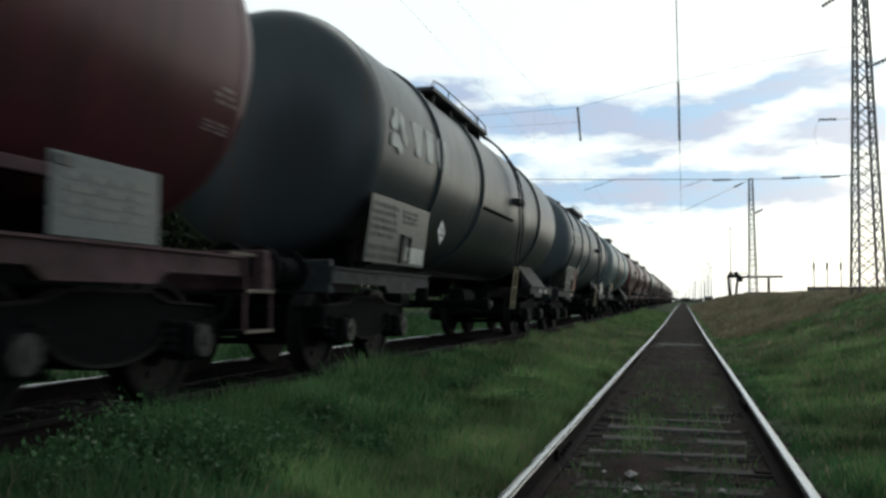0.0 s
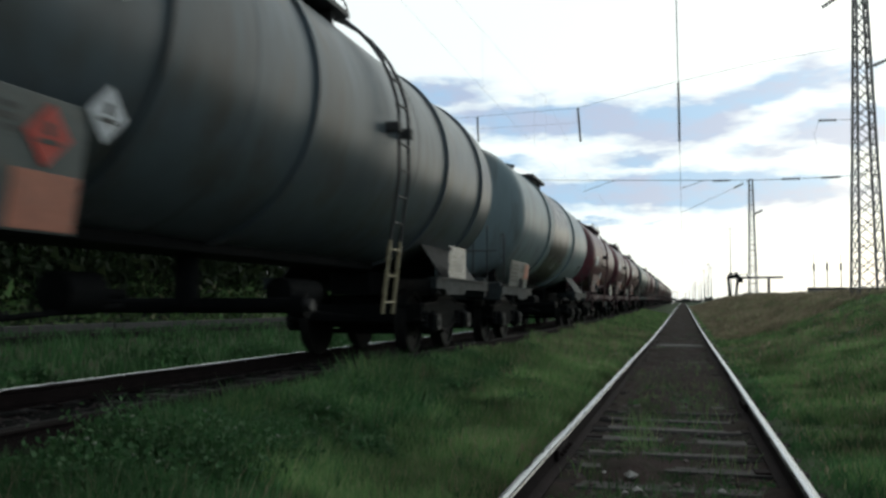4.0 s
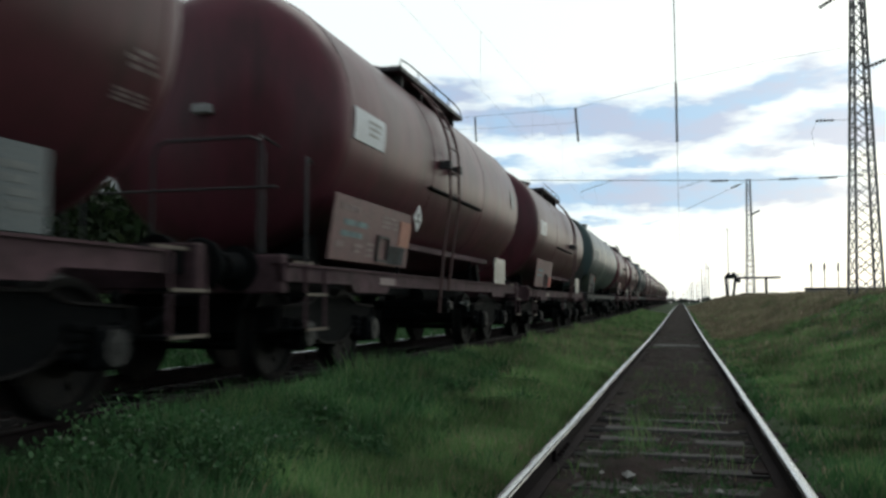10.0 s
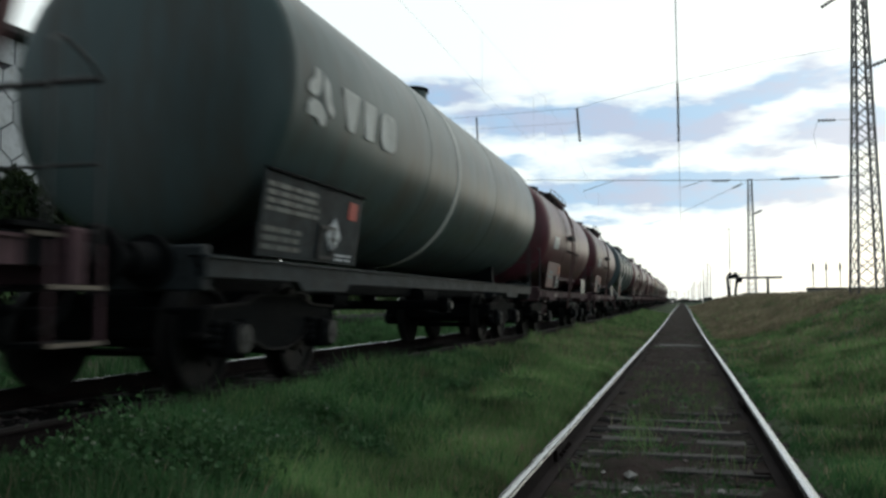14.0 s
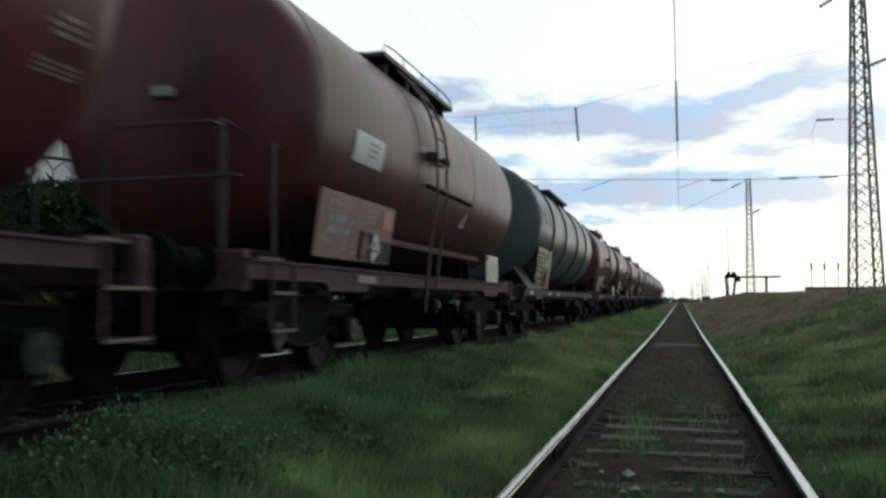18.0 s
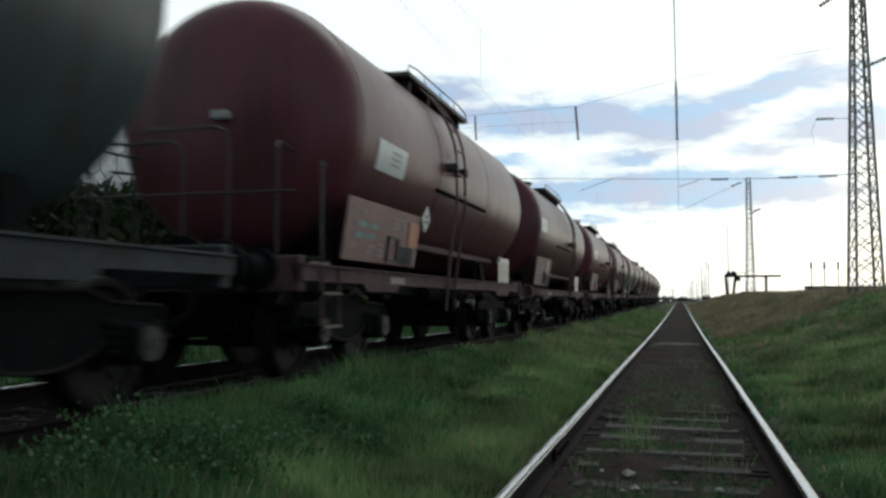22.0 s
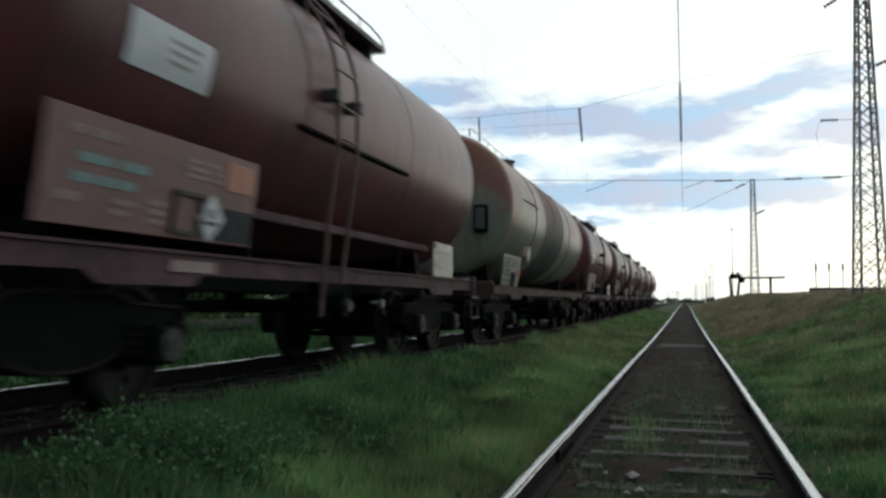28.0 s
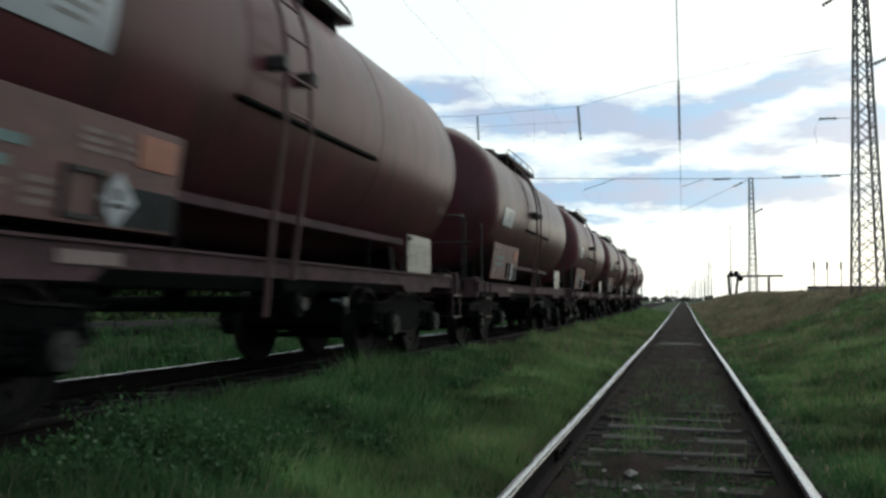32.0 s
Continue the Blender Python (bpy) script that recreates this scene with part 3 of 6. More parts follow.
def fishplate(track, x, z, y):
    for side in (-1, 1):
        m = Mesh().box(x + side * 0.03 - 0.012, x + side * 0.03 + 0.012, y - 0.3, y + 0.3, z + base(y) - 0.12, z + base(y) - 0.04, 0.006)
        f = part("fishplate", m, RAILRUST, track)
        for k in (-0.22, -0.08, 0.08, 0.22):
            part("bolt", Mesh().cyl((x + side * 0.042, y + k, z + base(y) - 0.08), (x + side * 0.07, y + k, z + base(y) - 0.08), 0.016, 6), RAILRUST, f)


def sleeper_mesh(seed):
    rnd = random.Random(seed)
    m = Mesh().box(-1.28, 1.28, -0.12, 0.12, -0.15, 0.0, 0.012)
    m.v = [(a + rnd.uniform(-0.012, 0.012), b + rnd.uniform(-0.009, 0.009), c + rnd.uniform(-0.008, 0.008)) for a, b, c in m.v]
    return m.mesh("sleeper", SLEEPER)


SLEEPERS = [sleeper_mesh(i) for i in range(4)]
CHAIR = Mesh().box(-0.17, 0.17, -0.075, 0.075, 0.0, 0.014, 0.004).mesh("baseplate", RAILRUST)


def track(name, label, x, z, joints):
    t = thing(name, label, "railway track", kind="structure")
    for side, breaks in ((-1, joints[0]), (1, joints[1])):
        zs = z + (0.035 if x < -1 and side < 0 else 0.0)
        ends = [-20.0] + list(breaks) + [420.0]
        for a, b in zip(ends, ends[1:]):
            rail(t, x + side * 0.7535 + (0.003 if a > 0 else 0), zs - (0.002 if a > 0 else 0), a + 0.006, b - 0.006)
        for b in breaks:
            fishplate(t, x + side * 0.7535, zs, b)
    return t


OWN = track("siding_track", "rusty jointed rails with bright tops on old timber sleepers", 0.0, 0.0, ((6.25, 31.3), (9.5, 34.5)))
MAIN = track("train_track", "jointed rails with bright tops carrying the tank train", TRAIN_X, TRAIN_Z, ((12.0, 37.0), (12.0, 37.0)))


def lay_sleepers():
    rnd = random.Random(3)
    for tr, x, z, n, y0 in ((OWN, 0.0, 0.0, 106, 1.1), (MAIN, TRAIN_X, TRAIN_Z, 70, 2.5)):
        for i in range(n):
            y = y0 + 0.64 * i + rnd.uniform(-0.03, 0.03)
            if tr is OWN and 24.0 < y < 25.3:
                continue
            s = part("sleeper", SLEEPERS[i % 4], None, tr, at=pose(x + rnd.uniform(-0.04, 0.04), y, z + base(y) - 0.179 + rnd.uniform(-0.012, 0.005), 0, rnd.uniform(-0.5, 0.5), rnd.uniform(-2.5, 2.5)))
            if y < 30:
                for sx in (-0.7535, 0.7535):
                    part("baseplate", CHAIR, None, s, at=pose(sx, 0, 0))
    # the same tracks behind the eye
    for tr, x, z, n, y0 in ((OWN, 0.0, 0.0, 14, 0.46), (MAIN, TRAIN_X, TRAIN_Z, 16, 1.86)):
        for i in range(n):
            y = y0 - 0.64 * i + rnd.uniform(-0.03, 0.03)
            s = part("sleeper", SLEEPERS[i % 4], None, tr, at=pose(x + rnd.uniform(-0.04, 0.04), y, z + base(y) - 0.182, 0, 0, rnd.uniform(-2.5, 2.5)))
            for sx in (-0.7535, 0.7535):
                part("baseplate", CHAIR, None, s, at=pose(sx, 0, 0))


lay_sleepers()


def far_track():
    """A disused track in the grass beyond the train, with a pale kerb behind it."""
    t = thing("disused_track", "dull old rails half hidden in grass beyond the train", "railway track", kind="structure")
    for x in (-12.9, -14.41):
        m, n = Mesh(), len(RAIL)
        ys = [-10 + 4 * k for k in range(32)]
        m.add([(x + a, y, 0.3 + base(y) + b) for y in ys for a, b in RAIL], [(j * n + i, j * n + (i + 1) % n, (j + 1) * n + (i + 1) % n, (j + 1) * n + i) for j in range(len(ys) - 1) for i in range(n)])
        part("rail", m, STEELDULL, t, smooth=50)
    for k in range(28):
        y = -4 + 4.0 * k
        solid("kerb_stone", Mesh().box(-14.95, -14.75, y + 0.02, y + 3.98, 0.1 + base(y), 0.45 + base(y), 0.02), PLANK, "long grey concrete kerb stone in the grass", "kerb", "kerb stones")


far_track()


def build_crossing():
    """A narrow foot crossing of planks between the rails."""
    c = thing("foot_crossing", "narrow grey timber foot crossing between the rails", "crossing", kind="structure")
    for k in range(4):
        part("plank", Mesh().box(-0.64, 0.64, 24.2 + 0.26 * k, 24.43 + 0.26 * k, base(24.7) - 0.22, base(24.7) - 0.155, 0.01), PLANK, c)


build_crossing()


def build_stones():
    rnd = random.Random(11)

    def rock(m, x, y, z, r):
        pts, fs = [], []
        for k in range(6):
            a = k * math.pi / 3 + rnd.uniform(-0.3, 0.3)
            pts.append((x + r * math.cos(a) * rnd.uniform(0.7, 1.2), y + r * math.sin(a) * rnd.uniform(0.7, 1.2), z + rnd.uniform(-0.1, 0.35) * r))
        pts += [(x + rnd.uniform(-0.3, 0.3) * r, y + rnd.uniform(-0.3, 0.3) * r, z + r * rnd.uniform(0.6, 1.0)), (x, y, z - r * 0.5)]
        for k in range(6):
            fs += [(k, (k + 1) % 6, 6), ((k + 1) % 6, k, 7)]
        m.add(pts, fs)

    m = Mesh()
    for i in range(5200):
        y = 2.2 + 30 * rnd.random() ** 1.8
        x = rnd.uniform(-1.5, 1.5)
        if abs(abs(x) - 0.75) < 0.06:
            continue
        on_sleeper = abs((y - 1.1 + 0.32) % 0.64 - 0.32) < 0.13
        if on_sleeper and y < 9.5 and (rnd.random() < 0.7 or noise.noise((x * 2, y * 0.7, 4)) < 0.0):
            continue
        rock(m, x, y, base(y) - (0.184 if on_sleeper else 0.2), rnd.uniform(0.012, 0.035) * (1.5 if rnd.random() < 0.12 else 1.0))
    for i in range(2600):
        y = 5 + 30 * rnd.random() ** 1.6
        x = TRAIN_X + rnd.uniform(-1.5, 1.6)
        rock(m, x, y, base(y) + TRAIN_Z - 0.19, rnd.uniform(0.015, 0.04))
    solid("ballast_stones", m, STONE, "loose dark ballast stones on the bed", "ballast", kind="stuff", smooth=0)
    for x, y, r in ((-0.21, 5.8, 0.055), (-0.15, 5.38, 0.035), (-0.22, 5.3, 0.025), (0.34, 5.48, 0.03), (-0.4, 5.9, 0.02), (-1.17, 15.4, 0.06), (-1.3, 18.9, 0.06), (-2.9, 10.2, 0.07)):
        m = Mesh()
        rock(m, 0, 0, 0, r)
        solid("stone", m, PALESTONE, "pale broken limestone lump lying on the ballast", "stone", group="pale stones", smooth=0, at=pose(x, y, base(y) - 0.165 if abs(x) < 1 else ground_z(x, y) + 0.02))


build_stones()


# ---- tank wagons ----
def turned_to_x(m):
    m.v = [(y, x, z) for x, y, z in m.v]
    return m


def wheelset_mesh():
    m = Mesh()
    for s in (-1, 1):
        prof = [(0.66, 0.1), (0.66, 0.488), (0.69, 0.488), (0.705, 0.462), (0.815, 0.455), (0.82, 0.44), (0.82, 0.395), (0.785, 0.37), (0.765, 0.2), (0.80, 0.14), (0.85, 0.13), (0.85, 0.06)]
        m.lathe([(s * a, r) for a, r in prof], 0.0, 40)
    m.lathe([(-1.1, 0.065), (-0.86, 0.085), (0.86, 0.085), (1.1, 0.065)], 0.0, 14)
    for k in range(4):
        a = k * math.pi / 2 + 0.4
        for s in (-1, 1):
            turn = Matrix.Rotation(a, 4, "Y")
            hole = Mesh().cyl((0, s * 0.765, 0.27), (0, s * 0.79, 0.27), 0.03, 8)
            m.add([turn @ Vector(p) for p in hole.v], hole.f)
    return turned_to_x(m).mesh("wheelset", WHEELSTEEL)


def bogie_meshes():
    """The parts of a bogie: cross members, one side frame, one axle box with its springs, and its round cover."""
    belly = [(0.62 * math.cos(radians(a)), 0.58 - 0.25 * math.sin(radians(a))) for a in range(0, 181, 20)]
    side = [(-1.32, 0.50), (-1.2, 0.72), (-0.62, 0.75), (-0.42, 0.82), (0.42, 0.82), (0.62, 0.75), (1.2, 0.72), (1.32, 0.50), (1.18, 0.50), (1.12, 0.58)]
    side += belly + [(-1.12, 0.58), (-1.18, 0.50)]
    body = Mesh().box(-0.95, 0.95, -0.22, 0.22, 0.52, 0.86, 0.03)
    beam = Mesh().box(-1.04, 1.04, -0.06, 0.06, 0.46, 0.72, 0.015)
    rod = Mesh().tube([(-0.9, 0, 0.3), (0.9, 0, 0.3)], 0.04)
    shoe = Mesh().box(-0.075, 0.075, -0.03, 0.03, 0.3, 0.62, 0.01)
    frame_side = Mesh().prism(side, -0.03, 0.03)
    flange = Mesh()
    for (ya, za), (yb, zb) in zip(side, side[1:] + side[:1]):
        flange.add([(x, y, z + dz) for x in (-0.06, 0.06) for y, z in ((ya, za), (yb, zb)) for dz in (-0.011, 0.011)],
                   [(0, 1, 3, 2), (4, 6, 7, 5), (0, 2, 6, 4), (1, 5, 7, 3), (0, 4, 5, 1), (2, 3, 7, 6)])
    box = Mesh().box(-0.12, 0.11, -0.15, 0.15, 0.32, 0.60, 0.03)
    spring = Mesh().lathe([(0.38 + 0.02 * k, 0.083 if k % 3 else 0.066) for k in range(13)], 0.0, 10)
    spring.v = [(a, c, b) for a, b, c in spring.v]
    cover = Mesh().cyl((0.11, 0, 0.46), (0.15, 0, 0.46), 0.12, 14).cyl((0.15, 0, 0.46), (0.165, 0, 0.46), 0.05, 8)
    return (body.mesh("bogie", GRIMESHADE), frame_side.mesh("side_frame", GRIMESHADE), flange.mesh("frame_flange", BOGIEEDGE), box.mesh("axle_box", GRIMESHADE), cover.mesh("axle_cover", AXLEGREY), spring.mesh("spring", GRIMESHADE), shoe.mesh("brake_block", WHEELSTEEL),
            beam.mesh("end_beam", GRIMESHADE), rod.mesh("brake_beam", GRIMESHADE))


WHEELSET = wheelset_mesh()
BOGIE, SIDE_FRAME, FRAME_FLANGE, AXLE_BOX, AXLE_COVER, SPRING, BRAKE_BLOCK, END_BEAM, BRAKE_BEAM = bogie_meshes()
WHEELS = []


def buffer_mesh():
    m = Mesh().lathe([(0.0, 0.02), (0.004, 0.215), (0.03, 0.22), (0.05, 0.2), (0.06, 0.085), (0.3, 0.085), (0.3, 0.125), (0.56, 0.14), (0.57, 0.2), (0.62, 0.2), (0.62, 0.02)], 0.0, 20)
    return m.mesh("buffer", GRIMESHADE)


BUFFER = buffer_mesh()


def on_tank(y, deg, r, zc):
    a = radians(deg)
    return (r * math.cos(a), y, zc + r * math.sin(a))


def text_rows(parent, mat, x, y0, y1, z0, z1, rows, rnd, name="lettering"):
    """Unreadable lettering: plain bars of the size of the words, on an upright sheet."""
    m = Mesh()
    h = (z1 - z0) / (rows * 1.7)
    for i in range(rows):
        z = z1 - (i + 0.35) * 1.7 * h
        y = y0
        while y < y1 - 0.05:
            w = min(rnd.uniform(0.1, 0.34), y1 - y)
            m.box(x, x + 0.004, y, y + w, z - h, z)
            y += w + rnd.uniform(0.03, 0.07)
    return part(name, m, mat, parent, smooth=0)


def text_patch(tank, mat, y0, y1, t0, t1, r, zc, rnd):
    """Three short rows of bars on the tank's round flank."""
    m = Mesh()
    for k in range(3):
        t = t0 + (t1 - t0) * k / 3
        y = y0 + rnd.uniform(0, 0.1)
        while y < y1 - 0.06:
            w = min(rnd.uniform(0.08, 0.2), y1 - y)
            m.patch(y, y + w, t, t + (t1 - t0) * 0.2, r + 0.004, zc, 0.003, 1)
            y += w + 0.05
    return part("lettering", m, mat, tank, smooth=0)


def diamond(parent, y, z, x, mat=None, label="white hazard diamond"):
    m = Mesh().prism([(y, z - 0.177), (y + 0.177, z), (y, z + 0.177), (y - 0.177, z)], x, x + 0.008)
    d = part("hazard_diamond", m, mat or WHITE, parent, label, smooth=0)
    s = Mesh().prism([(y - 0.06, z - 0.02), (y + 0.07, z - 0.02), (y + 0.09, z - 0.05), (y - 0.09, z - 0.05)], x + 0.009, x + 0.012)
    s.box(x + 0.009, x + 0.012, y - 0.03, y + 0.03, z + 0.0, z + 0.07)
    part("symbol", s, TEXTDARK, d, smooth=0)
    return d


def data_panel(w, y0, y1, z0, z1, mat, seed, lean=8.0, x=1.35, style="redside"):
    """The big sheet with the wagon's data, hung against the tank's lower flank."""
    rnd = random.Random(seed)
    h = z1 - z0
    p = part("data_panel", Mesh().box(-0.012, 0.0, y0, y1, -h, 0.0, 0.003), mat, w, at=Matrix.Translation((x, 0, z1)) @ Matrix.Rotation(radians(lean), 4, "Y"))
    wd = y1 - y0
    if style.startswith("red"):
        for a, b, c, d, n, tm in ((0.08, 0.28, 0.22, 0.08, 1, TEXTPINK), (0.12, 0.42, 0.45, 0.30, 1, TEXTTEAL), (0.1, 0.38, 0.63, 0.48, 1, TEXTTEAL), (0.05, 0.14, 0.8, 0.66, 1, TEXTPINK),
                                  (0.26, 0.36, 0.86, 0.68, 2, TEXTPINK), (0.41, 0.51, 0.9, 0.62, 3, TEXTPINK), (0.57, 0.79, 0.36, 0.12, 3, TEXTPINK)):
            text_rows(p, tm, 0.002, y0 + a * wd, y0 + b * wd, -h * c, -h * d, n, rnd)
    elif style == "green":
        text_rows(p, PANELGREY, 0.002, y0 + 0.06, y0 + wd * 0.5, -h * 0.46, -h * 0.08, 4, rnd)
        text_rows(p, PANELGREY, 0.002, y0 + 0.06, y0 + wd * 0.36, -h * 0.92, -h * 0.6, 3, rnd)
        part("top_edge", Mesh().box(-0.02, 0.03, y0, y1, 0.002, 0.03, 0.004), GRIMESHADE, p, "dark top edge strip")
        text_rows(p, WHITE, 0.002, y0 + wd * 0.74, y0 + wd * 0.92, -h * 0.96, -h * 0.84, 2, rnd)
    else:
        text_rows(p, TEXTDARK, 0.002, y0 + 0.08, y0 + wd * 0.42, -h * 0.62, -h * 0.06, 5, rnd)
        text_rows(p, TEXTDARK, 0.002, y0 + wd * 0.52, y0 + wd * 0.78, -h * 0.32, -h * 0.08, 3, rnd)
        text_rows(p, TEXTDARK, 0.002, y0 + 0.08, y0 + wd * 0.5, -h * 0.95, -h * 0.68, 2, rnd)
    fr = Mesh()
    a, b, c, d = y0 + wd * 0.53, y0 + wd * 0.68, -h * 0.95, -h * 0.5
    for q in ((a, b, c, c + 0.03), (a, b, d - 0.03, d), (a, a + 0.03, c, d), (b - 0.03, b, c, d)):
        fr.box(0.002, 0.03, *q)
    part("label_holder", fr, IRON, p)
    def sign(name, ya, yb, za, zb, m, label):
        part(name, Mesh().box(0.002, 0.012, y0 + ya * wd, y0 + yb * wd, -h * za, -h * zb, 0.002), m, p, label)

    if style == "redside":
        sign("hazard_plate", 0.8, 0.97, 0.4, 0.08, ORANGE, "faded orange hazard plate")
        sign("backing_plate", 0.73, 0.99, 0.97, 0.6, SOLEGREY, "dark grey backing plate")
        diamond(p, y0 + 0.73 * wd, -h * 0.74, 0.014)
    elif style == "redhigh":
        sign("hazard_plate", 0.83, 0.99, 0.62, 0.16, ORANGE, "orange hazard plate")
        sign("backing_plate", 0.7, 0.93, 0.97, 0.64, SOLEGREY, "dark grey backing plate")
        diamond(p, y1 + 0.17, -h * 0.02, 0.02)
    elif style == "redlow":
        sign("hazard_plate", 0.82, 0.97, 0.97, 0.6, HAZRED, "red hazard plate")
        sign("backing_plate", 0.7, 0.81, 0.97, 0.62, SOLEGREY, "dark grey backing plate")
    elif style == "reddiamond":
        diamond(p, y0 + 0.73 * wd, -h * 0.3, 0.006)
        sign("inspection_grid", 0.8, 0.97, 0.95, 0.6, SOLEGREY, "dark grid of inspection marks")
    elif style == "orange":
        sign("hazard_plate", 0.78, 0.99, 0.98, 0.55, ORANGE, "faded orange hazard plate")
        diamond(p, y0 + 0.87 * wd, -h * 0.28, 0.008, HAZRED, "red hazard diamond")
        diamond(p, y1 + 0.12, h * 0.0, 0.02)
    elif style == "orangetop":
        sign("hazard_plate", 0.76, 0.99, 0.5, 0.04, ORANGE, "faded orange hazard plate")
    elif style == "green":
        sign("hazard_plate", 0.83, 0.93, 0.35, 0.1, HAZRED, "red hazard plate")
        diamond(p, y0 + 0.68 * wd, -h * 0.62, 0.008)
    elif style == "tall":
        diamond(p, y0 + 0.62 * wd, -h * 0.42, 0.008)
        diamond(p, y0 + 0.47 * wd, -h * 0.62, 0.008, HAZRED, "red hazard diamond")
        sign("hazard_plate", 0.55, 0.98, 0.98, 0.78, HAZRED, "red hazard strip")
    elif style == "beige":
        sign("hazard_plate", 0.86, 0.99, 0.62, 0.4, HAZRED, "red hazard plate")
        sign("hazard_board", 1.08, 1.38, -0.08, -0.38, DULLRED, "faded dark red hazard board")
        diamond(p, y1 + 0.62, h * 0.16, 0.03)
    elif style == "grey":
        sign("side_plate", 0.62, 0.97, 0.95, 0.68, WHITESTRIPE, "pale inspection plate")
        diamond(p, y1 + 0.55, -h * 0.3, 0.03)
    return p


def solebar(y0, y1, deep, z0, z1, zd):
    """The outline of a frame side: deeper over the bogies."""
    pts = [(y0, z1), (y0, z0)]
    for a, b in deep:
        pts += [(a, z0), (a + 0.12, zd), (b - 0.12, zd), (b, z0)]
    return pts + [(y1, z0), (y1, z1)]


def tank_wagon(label, L, tank_mat, frame_mat, r=1.42, zc=2.68, y0=1.08, y1=None, rings=(), bands=(), full=True, ladder=None, ladder_mat=None, platform=None,
               panel=None, panel_mat=None, panel_style="redside", logo=None, seed=0, plates=True, ring_mat=None, bogies=None, end_rail=True, footbar=None,
               board=None, sole_end=None, hoops=None, rear_deck=False, side_rail=False, group="tank train", d0=0.46, dome=None, plate_at=None, skirts=(), hangers=(), lever_at=None, bracket_deg=0, ring_w=0.045, walkway_rail=True, marks=False, sole_plates=()):
    """One bogie tank wagon; y runs from its front buffers to its rear ones, z from the rail tops."""
    w = thing("tank_wagon", label, "tank wagon", group)
    y1 = L - 1.07 if y1 is None else y1
    rnd = random.Random(seed)
    d = d0
    prof = [(y0 + d - d * u, r * rr) for u, rr in ((0, 1.0), (0.18, 0.994), (0.38, 0.965), (0.55, 0.91), (0.68, 0.83), (0.80, 0.7), (0.9, 0.5), (0.97, 0.27), (1.0, 0.03))][::-1]
    prof += [(y0 + d + (y1 - y0 - 2 * d) * q / 6, r) for q in range(1, 6)]
    prof += [(y1 - (y - y0), rr) for y, rr in prof[:9][::-1]]
    tank = part("tank", Mesh().lathe(prof, zc, 72), tank_mat, w, smooth=40)
    for y in (y0 + d, y0 + d + (y1 - y0 - 2 * d) / 3, y0 + d + (y1 - y0 - 2 * d) * 2 / 3, y1 - d):
        part("weld_seam", Mesh().lathe([(y - 0.02, r - 0.004), (y - 0.012, r + 0.004), (y + 0.012, r + 0.004), (y + 0.02, r - 0.004)], zc, 72), tank_mat, tank)
    for y in rings:
        part("stiffening_ring", Mesh().lathe([(y - ring_w, r - 0.01), (y - ring_w, r + ring_w), (y + ring_w, r + ring_w), (y + ring_w, r - 0.01)], zc, 72), ring_mat or tank_mat, tank)
    for a, b, mat in bands:
        part("painted_band", Mesh().lathe([(a, r + 0.003), (a, r + 0.006), (b, r + 0.006), (b, r + 0.003)], zc, 72), mat, tank)
    # frame
    bog = bogies or (2.36, L - 2.36)
    zt, zb, zd = 1.085, 0.945, 0.865
    se = sole_end or L - 0.62
    spans = [(0.62, se)] if full else [(0.62, bog[0] + 1.5), (bog[1] - 1.5, se)]
    if sole_end:
        for s in (-1, 1):
            part("end_beam", Mesh().box(min(s * 1.1, s * 1.2), max(s * 1.1, s * 1.2), se - 0.05, L - 0.7, 0.95, 1.14, 0.01), GRIMESHADE, w)
    for s in (-1, 1):
        for a, b in spans:
            deep = [(q - 0.2, q + 1.05) if q < L / 2 else (q - 1.05, q + 0.2) for q in bog if a < q < b]
            part("solebar", Mesh().prism(solebar(a, b, deep, zb, zt, zd), s * 1.24, s * 1.33), frame_mat, w)
            part("flange", Mesh().box(min(s * 1.18, s * 1.36), max(s * 1.18, s * 1.36), a, b, zt, zt + 0.02), frame_mat, w)
    for y in (0.62, L - 0.74):
        part("headstock", Mesh().box(-1.3, 1.3, y, y + 0.12, 0.84, 1.18, 0.015), frame_mat, w)
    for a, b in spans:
        part("centre_sill", Mesh().box(-0.3, 0.3, a + 0.1, b - 0.1, 0.86, 1.2, 0.01), GRIMESHADE, w)
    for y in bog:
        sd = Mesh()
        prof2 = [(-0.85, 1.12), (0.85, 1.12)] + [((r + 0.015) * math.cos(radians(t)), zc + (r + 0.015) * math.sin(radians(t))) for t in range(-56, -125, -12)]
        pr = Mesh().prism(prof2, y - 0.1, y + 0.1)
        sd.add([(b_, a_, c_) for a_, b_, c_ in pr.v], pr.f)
        part("saddle", sd, GRIMESHADE, w)
    if skirts:
        for q in [bog[i] for i in skirts]:
            for s in (-1, 1):
                ta, tb = (r * 0.985, radians(-50)), (r * 0.985, radians(-57))
                top, low = [(s * t_[0] * math.cos(t_[1]), zc + t_[0] * math.sin(t_[1])) for t_ in (ta, tb)]
                ya, yb = q - 1.05, q + 1.0
                vs = [(top[0], ya + 0.1, top[1]), (top[0], yb - 0.1, top[1]), (s * 1.3, yb, zt + 0.012), (s * 1.3, ya, zt + 0.012)]
                vs += [(x_ - s * 0.02, y_, z_ - 0.012) for x_, y_, z_ in vs]
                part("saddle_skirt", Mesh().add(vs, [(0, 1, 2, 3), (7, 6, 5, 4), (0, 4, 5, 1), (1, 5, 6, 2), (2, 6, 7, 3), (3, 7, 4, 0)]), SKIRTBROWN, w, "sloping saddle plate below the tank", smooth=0)
